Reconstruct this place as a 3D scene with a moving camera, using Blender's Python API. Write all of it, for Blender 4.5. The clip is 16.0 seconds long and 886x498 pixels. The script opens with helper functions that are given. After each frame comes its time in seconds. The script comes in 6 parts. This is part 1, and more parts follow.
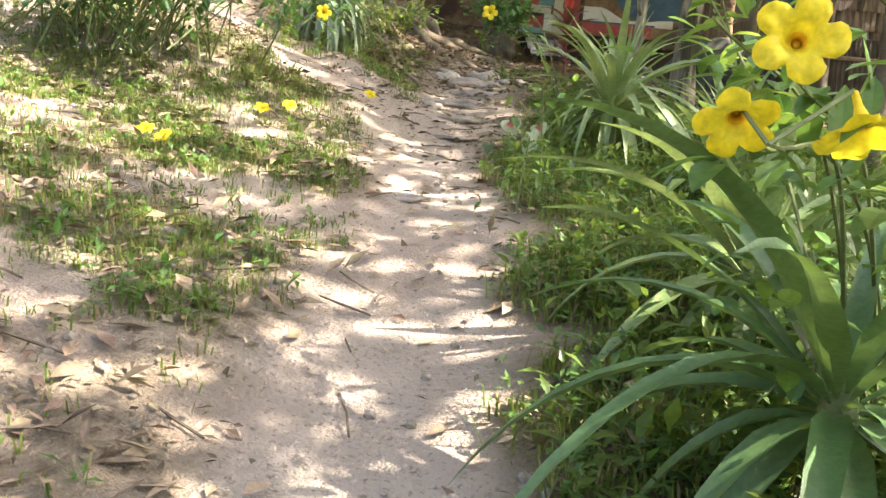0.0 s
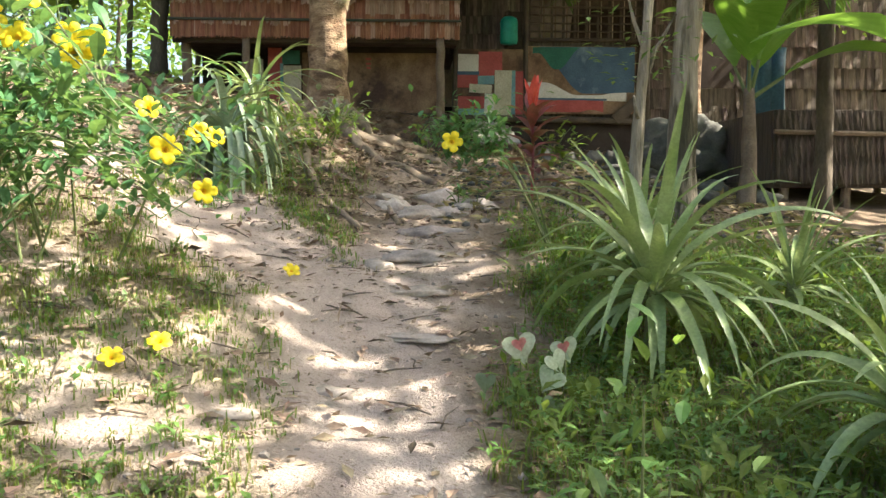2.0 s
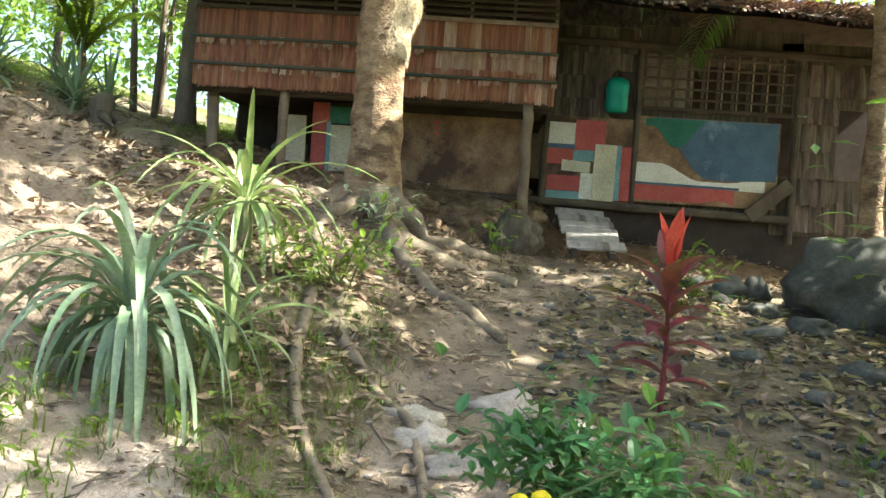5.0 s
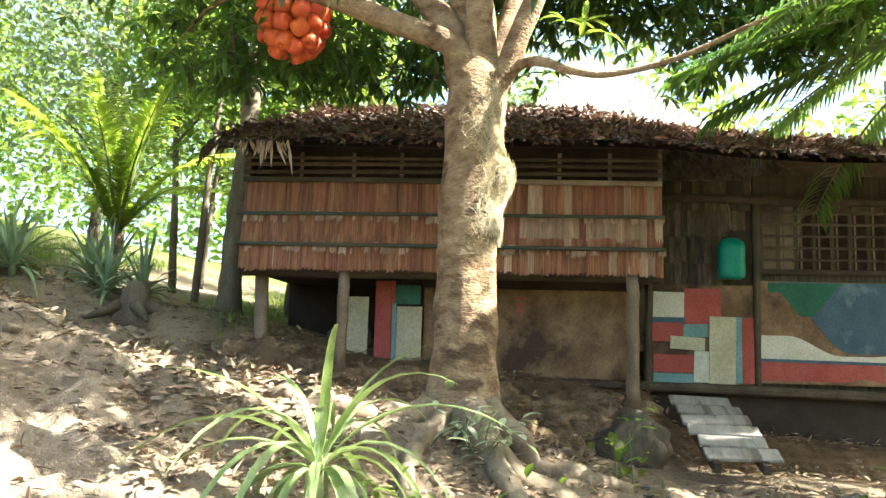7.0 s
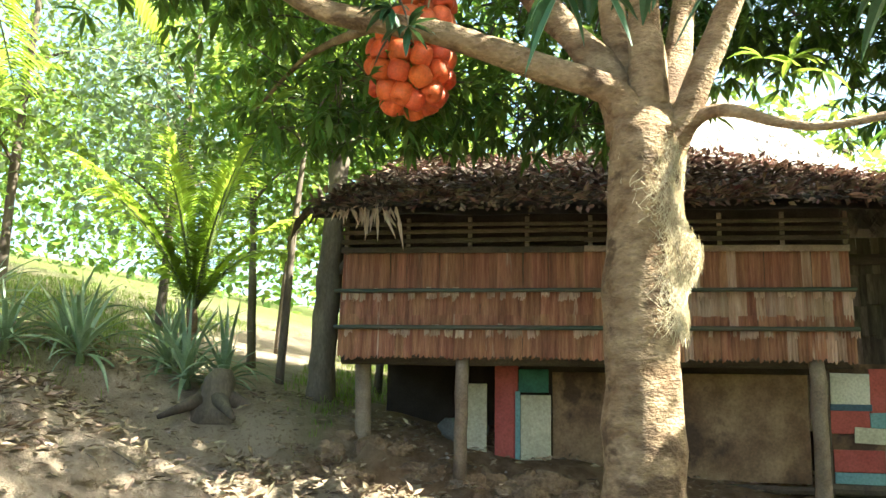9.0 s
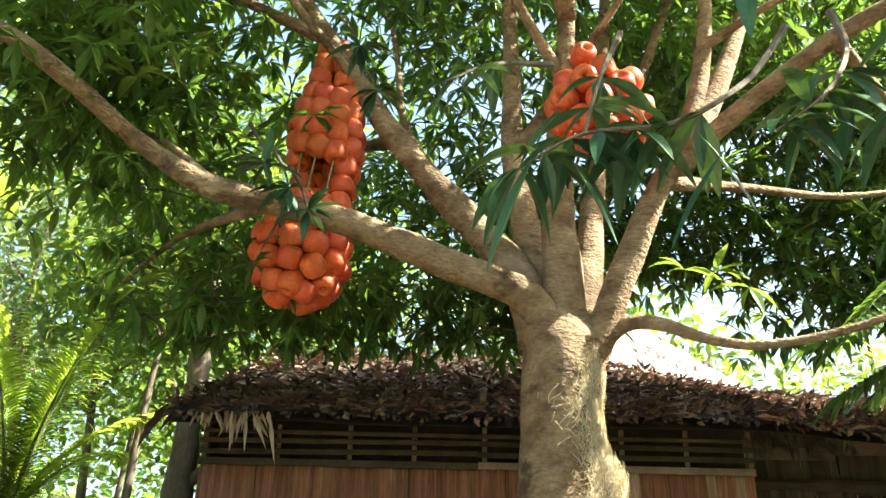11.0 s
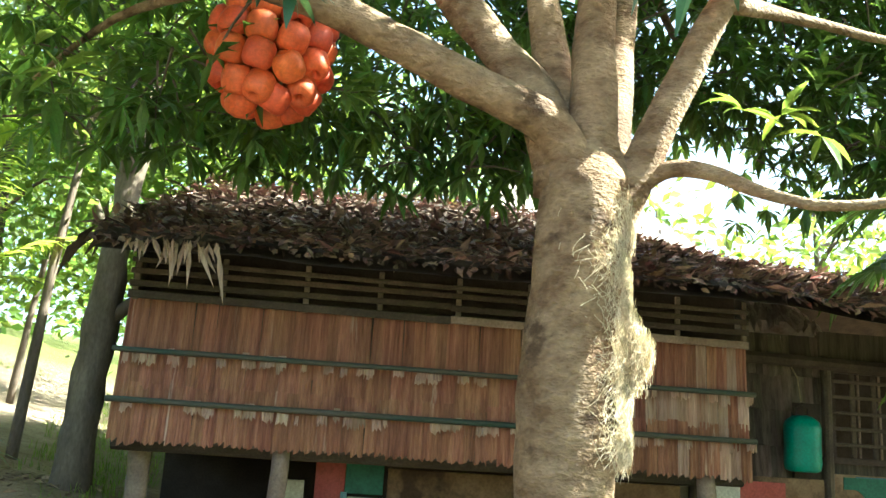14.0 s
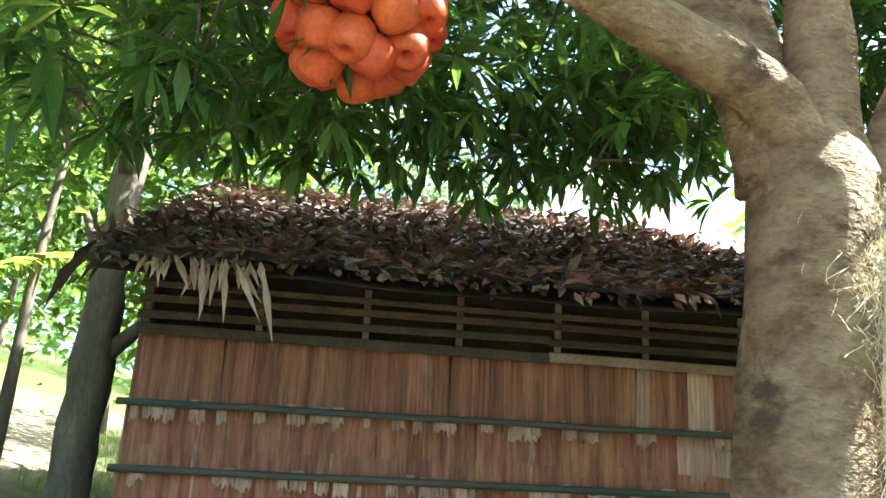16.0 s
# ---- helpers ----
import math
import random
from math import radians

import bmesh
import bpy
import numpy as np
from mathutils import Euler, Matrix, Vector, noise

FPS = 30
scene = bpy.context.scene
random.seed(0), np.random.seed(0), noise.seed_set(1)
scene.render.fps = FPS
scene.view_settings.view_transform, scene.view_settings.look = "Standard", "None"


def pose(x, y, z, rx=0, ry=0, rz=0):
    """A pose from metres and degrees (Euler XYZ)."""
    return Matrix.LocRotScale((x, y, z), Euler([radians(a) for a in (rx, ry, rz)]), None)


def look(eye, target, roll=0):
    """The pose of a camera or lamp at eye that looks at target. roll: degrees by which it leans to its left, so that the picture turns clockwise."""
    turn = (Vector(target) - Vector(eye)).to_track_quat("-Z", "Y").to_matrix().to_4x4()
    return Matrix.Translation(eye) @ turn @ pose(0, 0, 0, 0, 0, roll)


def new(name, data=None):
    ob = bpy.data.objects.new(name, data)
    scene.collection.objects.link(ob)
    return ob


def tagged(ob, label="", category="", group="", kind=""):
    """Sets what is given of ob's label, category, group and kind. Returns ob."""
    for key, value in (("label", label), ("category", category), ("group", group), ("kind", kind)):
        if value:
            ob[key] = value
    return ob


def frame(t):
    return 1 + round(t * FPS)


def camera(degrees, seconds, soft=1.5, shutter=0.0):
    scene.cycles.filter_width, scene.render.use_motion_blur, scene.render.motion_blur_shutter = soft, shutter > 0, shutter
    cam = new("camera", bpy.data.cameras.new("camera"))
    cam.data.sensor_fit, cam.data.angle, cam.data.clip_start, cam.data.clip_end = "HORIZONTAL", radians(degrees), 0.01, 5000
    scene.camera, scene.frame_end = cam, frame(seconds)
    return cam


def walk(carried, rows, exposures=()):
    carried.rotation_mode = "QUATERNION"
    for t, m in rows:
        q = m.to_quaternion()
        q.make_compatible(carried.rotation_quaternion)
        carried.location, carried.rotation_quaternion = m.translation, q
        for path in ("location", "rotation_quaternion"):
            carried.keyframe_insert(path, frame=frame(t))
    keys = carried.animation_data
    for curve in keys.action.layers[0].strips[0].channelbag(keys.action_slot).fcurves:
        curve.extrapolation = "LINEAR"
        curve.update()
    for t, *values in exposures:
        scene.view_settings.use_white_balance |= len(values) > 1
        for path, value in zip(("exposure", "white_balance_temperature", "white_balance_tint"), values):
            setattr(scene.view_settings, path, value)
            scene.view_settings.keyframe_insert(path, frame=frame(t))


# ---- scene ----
cam = camera(55.1, 16.0)
PATH = [
    (0, (1.179, 0.594, 0.96), (1.106, 2.573, 0.677), 4.5),
    (0.5, (1.179, 1.145, 1.143), (1.113, 3.139, 0.998), 0.2),
    (1, (1.077, 1.581, 1.316), (1.177, 3.576, 1.215), -1.5),
    (1.5, (1.059, 2.02, 1.441), (1.166, 4.011, 1.287), 0.1),
    (2, (0.951, 2.485, 1.561), (1.021, 4.479, 1.418), 0.1),
    (2.5, (0.959, 2.893, 1.718), (1.031, 4.875, 1.461), -0.9),
    (3, (1.045, 3.421, 1.886), (1.159, 5.407, 1.673), 2.4),
    (3.5, (1.003, 3.936, 2.009), (1.063, 5.932, 1.89), 3.2),
    (4, (0.996, 4.322, 2.145), (0.983, 6.314, 1.966), 3.7),
    (4.5, (1.129, 4.766, 2.323), (1.085, 6.757, 2.138), 3.7),
    (5, (1.033, 5.212, 2.38), (0.92, 7.207, 2.3), 3.8),
    (5.2, (0.97, 5.377, 2.439), (0.859, 7.374, 2.413), 3.6),
    (7.3, (0.329, 6.926, 2.945), (0.085, 8.893, 3.213), 1.1),
    (7.5, (0.268, 7.114, 3.0), (-0.028, 9.073, 3.273), 1.7),
    (8, (0.102, 7.396, 3.173), (-0.258, 9.345, 3.442), 2.1),
    (8.2, (-0.001, 7.441, 3.232), (-0.367, 9.387, 3.513), 1.4),
    (10.3, (-0.659, 8.342, 3.649), (-0.825, 10.269, 4.16), 1.0),
    (10.5, (-0.66, 8.367, 3.659), (-0.756, 10.265, 4.284), 0.8),
    (11, (-0.679, 8.346, 3.649), (-0.678, 10.196, 4.409), 0.9),
    (11.5, (-0.704, 8.319, 3.631), (-0.534, 10.083, 4.558), 2.2),
    (12, (-0.708, 8.322, 3.628), (-0.536, 10.078, 4.569), 3.2),
    (12.5, (-0.712, 8.338, 3.635), (-0.626, 10.129, 4.521), 0.6),
    (13, (-0.774, 8.505, 3.584), (-0.722, 10.373, 4.298), -1.1),
    (13.5, (-0.918, 8.879, 3.602), (-0.798, 10.791, 4.175), 1.4),
    (14, (-1.02, 9.202, 3.791), (-0.825, 11.145, 4.224), 3.7),
    (14.5, (-1.18, 9.507, 3.874), (-1.004, 11.461, 4.266), 1.9),
    (15, (-1.28, 9.797, 3.959), (-1.087, 11.751, 4.342), 1.5),
    (15.5, (-1.37, 10.116, 4.077), (-1.101, 12.056, 4.482), 1.7),
    (16, (-1.538, 10.406, 4.051), (-1.276, 12.335, 4.51), 3.0),
]
walk(cam, [(t, look(eye, target, roll)) for t, eye, target, roll in PATH],
     [(0.0, 2.6, 6800, 9), (1.5, 2.45, 6600, 8), (3.0, 2.6, 6500, 8), (4.0, 2.6, 6600, 5), (4.5, 2.55, 6400, 2), (5.2, 2.95, 6200, 0), (7.3, 3.15, 6300, 0), (8.2, 3.1, 6200, -2), (10.5, 2.9, 6600, -5), (12.0, 2.5, 6400, -3), (13.5, 3.1, 6100, -5), (14.5, 3.25, 5800, -6), (16.0, 3.3, 5500, -6)])

# ---- light ----
SUN_EL, SUN_AZ = radians(47), radians(97)      # azimuth from +y towards +x
world = bpy.data.worlds.new("world")
scene.world = world
world.use_nodes = True
wn = world.node_tree.nodes
sky = wn.new("ShaderNodeTexSky")
sky.sky_type, sky.sun_disc, sky.sun_elevation, sky.sun_rotation = "NISHITA", False, SUN_EL, SUN_AZ
sky.dust_density, sky.air_density = 5.0, 0.9
world.node_tree.links.new(sky.outputs[0], wn["Background"].inputs[0])
wn["Background"].inputs[1].default_value = 0.10
sun = new("sun", bpy.data.lights.new("sun", "SUN"))
sun.data.energy, sun.data.angle, sun.data.color = 5.0, radians(0.6), (1.0, 0.93, 0.82)
sun_dir = Vector((math.sin(SUN_AZ) * math.cos(SUN_EL), math.cos(SUN_AZ) * math.cos(SUN_EL), math.sin(SUN_EL)))
sun.matrix_world = look(sun_dir * 40, (0, 0, 0))

R = random.Random(7)


# ---- mesh tools ----
class Geo:
    """Vertices and faces of one mesh, gathered piece by piece."""

    def __init__(self):
        self.v, self.f = [], []

    def add(self, verts, faces, m=None):
        k = len(self.v)
        self.v += [tuple(m @ Vector(p)) if m is not None else tuple(p) for p in verts]
        self.f += [tuple(i + k for i in f) for f in faces]
        return self

    def box(self, c, s, m=None, b=0.004):
        """Box with chamfered edges, centre c, size s."""
        hx, hy, hz = s[0] / 2, s[1] / 2, s[2] / 2
        b = min(b, hx * 0.6, hy * 0.6, hz * 0.6)
        verts, idx = [], {}
        for sx in (-1, 1):
            for sy in (-1, 1):
                for sz in (-1, 1):
                    for ax in range(3):
                        p = [sx * (hx - b), sy * (hy - b), sz * (hz - b)]
                        p[ax] = (sx * hx, sy * hy, sz * hz)[ax]
                        idx[sx, sy, sz, ax] = len(verts)
                        verts.append((c[0] + p[0], c[1] + p[1], c[2] + p[2]))
        faces = []
        for ax in range(3):
            o = [(0, 1, 2), (1, 2, 0), (2, 0, 1)][ax]
            for s1 in (-1, 1):
                quad = []
                for a, d in ((-1, -1), (1, -1), (1, 1), (-1, 1)):
                    k = [0, 0, 0]
                    k[o[0]], k[o[1]], k[o[2]] = s1, a, d
                    quad.append(idx[k[0], k[1], k[2], ax])
                faces.append(tuple(quad if s1 > 0 else quad[::-1]))
            for a in (-1, 1):
                for d in (-1, 1):
                    e = []
                    for s1 in (-1, 1):
                        k = [0, 0, 0]
                        k[o[0]], k[o[1]], k[o[2]] = s1, a, d
                        e.append(tuple(k))
                    f = (idx[(*e[0], o[1])], idx[(*e[1], o[1])], idx[(*e[1], o[2])], idx[(*e[0], o[2])])
                    faces.append(f if a * d < 0 else f[::-1])
        for k in ((x, y, z) for x in (-1, 1) for y in (-1, 1) for z in (-1, 1)):
            f = tuple(idx[(*k, ax)] for ax in range(3))
            faces.append(f if k[0] * k[1] * k[2] > 0 else f[::-1])
        return self.add(verts, faces, m)

    def tube(self, pts, radii, n=8, wob=0.0, seed=0.0, close=True):
        """Round limb along pts, smoothly bent, with its radii."""
        pts = [Vector(p) for p in pts]
        k0 = len(self.v)
        up = Vector((0.31, 0.17, 0.93))
        for i, p in enumerate(pts):
            d = (pts[min(i + 1, len(pts) - 1)] - pts[max(i - 1, 0)]).normalized()
            if abs(d.dot(up)) > 0.95:
                up = Vector((0.9, 0.3, 0.1))
            a = d.cross(up).normalized()
            c = a.cross(d)
            up = c
            for j in range(n):
                t = 2 * math.pi * j / n
                q = a * math.cos(t) + c * math.sin(t)
                r = radii[i] * (1 + wob * noise.noise(p * 4 + q * 1.3 + Vector((seed, 0, 0))))
                self.v.append(tuple(p + q * r))
        for i in range(len(pts) - 1):
            for j in range(n):
                a, b = k0 + i * n + j, k0 + i * n + (j + 1) % n
                self.f.append((a, b, b + n, a + n))
        if close:
            self.f.append(tuple(k0 + j for j in range(n))[::-1])
            self.f.append(tuple(k0 + (len(pts) - 1) * n + j for j in range(n)))
        return self

    def leaf(self, base, d, length, width, droop=0.5, seg=3, fold=0.25, shape=0.45, side=None, twist=0.0):
        """Leaf blade: starts along d, bends down by droop, folded at the midrib; shape: where it is widest."""
        p, d = Vector(base), Vector(d).normalized()
        s = side or d.cross(Vector((0, 0, 1)))
        s = Vector((1, 0, 0)) if s.length < 1e-3 else s.normalized()
        k0, st = len(self.v), length / seg
        for i in range(seg + 1):
            u = i / seg
            w = width * math.sin(math.pi * min(1.0, u ** 0.8)) ** 0.7 if shape < 0 else width * (max(0.0, (u / shape)) ** 0.6 if u < shape else max(0.0, (1 - u) / (1 - shape)) ** 0.7)
            w = max(w, width * 0.05)
            nrm = s.cross(d).normalized()
            if twist:
                s = (s + nrm * twist / seg).normalized()
            self.v += [tuple(p - s * w + nrm * w * fold), tuple(p), tuple(p + s * w + nrm * w * fold)]
            p = p + d * st
            d = (d + Vector((0, 0, -1)) * droop / seg).normalized()
        for i in range(seg):
            a = k0 + 3 * i
            self.f += [(a, a + 1, a + 4, a + 3), (a + 1, a + 2, a + 5, a + 4)]
        return self

    def quick(self, base, d, length, width, up):
        """Small leaf of two triangles bent on its midrib."""
        d = Vector(d).normalized()
        s = d.cross(Vector(up))
        s = Vector((1, 0, 0)) if s.length < 1e-3 else s.normalized()
        b = Vector(base)
        m = b + d * length * 0.45
        n = s.cross(d) * width * 0.3
        k = len(self.v)
        self.v += [tuple(b), tuple(m - s * width + n), tuple(b + d * length), tuple(m + s * width + n)]
        self.f += [(k, k + 1, k + 2), (k, k + 2, k + 3)]
        return self

    def blob(self, c, r, n=2, rough=0.25, freq=1.6, seed=0.0, m=None):
        """Uneven stone."""
        bm = bmesh.new()
        bmesh.ops.create_icosphere(bm, subdivisions=n, radius=1)
        verts = []
        for v in bm.verts:
            q = v.co.normalized()
            k = 1 + rough * noise.noise(q * freq + Vector((seed, seed * 0.7, 3.1))) + rough * 0.4 * noise.noise(q * freq * 3 + Vector((seed, 1, 2)))
            verts.append((c[0] + q.x * r[0] * k, c[1] + q.y * r[1] * k, c[2] + q.z * r[2] * k))
        faces = [tuple(v.index for v in f.verts) for f in bm.faces]
        bm.free()
        return self.add(verts, faces, m)

    def mesh(self, name, material, smooth=False):
        me = bpy.data.meshes.new(name)
        me.from_pydata(self.v, [], self.f)
        if material:
            me.materials.append(material)
        if smooth:
            me.shade_smooth()
        me.update()
        return me


def thing(name, label, category, at=(0, 0, 0), geo=None, material=None, group="", kind="", smooth=False):
    ob = new(name, geo.mesh(name, material, smooth) if geo else None)
    ob.location = at
    return tagged(ob, label, category, group, kind)


def part(name, geo, material, parent, label="", smooth=False, kind=""):
    ob = new(name, geo.mesh(name, material, smooth) if isinstance(geo, Geo) else geo)
    ob.parent = parent
    return tagged(ob, label, kind=kind)


def smooth(a, b, x):
    t = np.clip((x - a) / (b - a), 0, 1)
    return t * t * (3 - 2 * t)


# ---- materials ----
def mat(name, c1, c2, scale=6.0, rough=0.8, bump=0.3, fine=70.0, rand=0.0, island=0.0, trans=0.0, stretch=(1, 1, 1), spec=0.3, c3=None, mask=0.6, metal=0.0, dist=0.01):
    """Two-scale noise material: c1 and c2 mixed in broad patches, fine grain over them, c3 as stains; rand and island vary pieces."""
    m = bpy.data.materials.new(name)
    m.use_nodes = True
    t, b = m.node_tree, m.node_tree.nodes["Principled BSDF"]
    n, link = t.nodes.new, t.links.new
    geo, mp = n("ShaderNodeNewGeometry"), n("ShaderNodeMapping")
    mp.inputs["Scale"].default_value = stretch
    link(geo.outputs["Position"], mp.inputs["Vector"])

    def noise_tex(s, detail=4.0):
        x = n("ShaderNodeTexNoise")
        x.inputs["Scale"].default_value, x.inputs["Detail"].default_value, x.inputs["Roughness"].default_value = s, detail, 0.6
        link(mp.outputs[0], x.inputs["Vector"])
        return x

    def ramp(src, lo, hi):
        r = n("ShaderNodeMapRange")
        r.inputs["From Min"].default_value, r.inputs["From Max"].default_value = lo, hi
        link(src, r.inputs["Value"])
        return r.outputs[0]

    def mix(fac, a, b2, mode="MIX"):
        x = n("ShaderNodeMix")
        x.data_type, x.blend_type = "RGBA", mode
        for sock, val in ((x.inputs[0], fac), (x.inputs[6], a), (x.inputs[7], b2)):
            if hasattr(val, "is_linked"):
                link(val, sock)
            elif isinstance(val, tuple):
                sock.default_value = (*val, 1)
            else:
                sock.default_value = val
        return x.outputs[2]

    big, small = noise_tex(scale), noise_tex(fine, 3.0)
    col = mix(ramp(big.outputs[0], 0.35, 0.65), c1, c2)
    if c3:
        st = noise_tex(scale * 0.45, 6.0)
        col = mix(ramp(st.outputs[0], mask, mask + 0.08), col, c3)
    col = mix(ramp(small.outputs[0], 0.3, 0.7), mix(0.35, col, (0.0, 0.0, 0.0)), col)
    if rand or island:
        hv = n("ShaderNodeHueSaturation")
        if rand:
            oi = n("ShaderNodeObjectInfo")
            src, amount = oi.outputs["Random"], rand
        else:
            src, amount = geo.outputs["Random Per Island"], island
        r = n("ShaderNodeMapRange")
        r.inputs["To Min"].default_value, r.inputs["To Max"].default_value = 1 - amount, 1 + amount
        link(src, r.inputs["Value"])
        link(r.outputs[0], hv.inputs["Value"])
        r2 = n("ShaderNodeMapRange")
        r2.inputs["To Min"].default_value, r2.inputs["To Max"].default_value = 0.5 - amount * 0.05, 0.5 + amount * 0.05
        wn2 = n("ShaderNodeTexWhiteNoise")
        wn2.noise_dimensions = "1D"
        link(src, wn2.inputs["W"])
        link(wn2.outputs["Value"], r2.inputs["Value"])
        link(r2.outputs[0], hv.inputs["Hue"])
        link(col, hv.inputs["Color"])
        col = hv.outputs[0]
    link(col, b.inputs["Base Color"])
    b.inputs["Roughness"].default_value, b.inputs["Metallic"].default_value = rough, metal
    b.inputs["Specular IOR Level"].default_value = spec
    if bump:
        bp = n("ShaderNodeBump")
        bp.inputs["Strength"].default_value, bp.inputs["Distance"].default_value = bump, dist
        ad = n("ShaderNodeMath")
        link(big.outputs[0], ad.inputs[0]), link(small.outputs[0], ad.inputs[1])
        link(ad.outputs[0], bp.inputs["Height"])
        link(bp.outputs[0], b.inputs["Normal"])
    if trans:
        tr, mx = n("ShaderNodeBsdfTranslucent"), n("ShaderNodeMixShader")
        tint = mix(0.6, col, (0.35, 0.45, 0.03), "ADD")
        link(mix(0.5, col, tint), tr.inputs["Color"])
        mx.inputs[0].default_value = trans
        link(b.outputs[0], mx.inputs[1]), link(tr.outputs[0], mx.inputs[2])
        link(mx.outputs[0], t.nodes["Material Output"].inputs["Surface"])
    return m


def ground_material():
    m = bpy.data.materials.new("earth")
    m.use_nodes = True
    t, b = m.node_tree, m.node_tree.nodes["Principled BSDF"]
    n, link = t.nodes.new, t.links.new
    geo = n("ShaderNodeNewGeometry")

    def tex(s, detail=5.0, rough=0.65):
        x = n("ShaderNodeTexNoise")
        x.inputs["Scale"].default_value, x.inputs["Detail"].default_value, x.inputs["Roughness"].default_value = s, detail, rough
        link(geo.outputs["Position"], x.inputs["Vector"])
        return x.outputs[0]

    def rng(src, lo, hi):
        r = n("ShaderNodeMapRange")
        r.inputs["From Min"].default_value, r.inputs["From Max"].default_value = lo, hi
        link(src, r.inputs["Value"])
        return r.outputs[0]

    def mix(fac, a, c):
        x = n("ShaderNodeMix")
        x.data_type = "RGBA"
        for sock, val in ((x.inputs[0], fac), (x.inputs[6], a), (x.inputs[7], c)):
            if isinstance(val, tuple):
                sock.default_value = (*val, 1)
            elif isinstance(val, float):
                sock.default_value = val
            else:
                link(val, sock)
        return x.outputs[2]

    at_sand, at_green = n("ShaderNodeAttribute"), n("ShaderNodeAttribute")
    at_sand.attribute_name, at_green.attribute_name = "sand", "green"
    at_cut = n("ShaderNodeAttribute")
    at_cut.attribute_name = "cut"
    soil = mix(rng(tex(2.2), 0.35, 0.65), (0.24, 0.18, 0.125), (0.36, 0.28, 0.205))
    soil = mix(rng(tex(26), 0.54, 0.64), soil, (0.20, 0.14, 0.09))
    sand = mix(rng(tex(1.6), 0.35, 0.65), (0.52, 0.41, 0.34), (0.62, 0.51, 0.43))
    sand = mix(rng(tex(60, 4), 0.56, 0.66), sand, (0.33, 0.26, 0.20))
    sand = mix(rng(tex(9), 0.60, 0.68), sand, (0.40, 0.31, 0.24))
    col = mix(at_sand.outputs["Fac"], soil, sand)
    green = mix(rng(tex(14), 0.35, 0.65), (0.07, 0.09, 0.025), (0.14, 0.15, 0.05))
    col = mix(at_green.outputs["Fac"], col, green)
    col = mix(at_cut.outputs["Fac"], col, mix(rng(tex(7), 0.35, 0.65), (0.13, 0.082, 0.048), (0.24, 0.16, 0.10)))
    link(col, b.inputs["Base Color"])
    b.inputs["Roughness"].default_value, b.inputs["Specular IOR Level"].default_value = 0.95, 0.1
    ad, bp = n("ShaderNodeMath"), n("ShaderNodeBump")
    link(tex(8), ad.inputs[0]), link(tex(70, 4), ad.inputs[1])
    bp.inputs["Strength"].default_value, bp.inputs["Distance"].default_value = 1.0, 0.045
    link(ad.outputs[0], bp.inputs["Height"]), link(bp.outputs[0], b.inputs["Normal"])
    return m


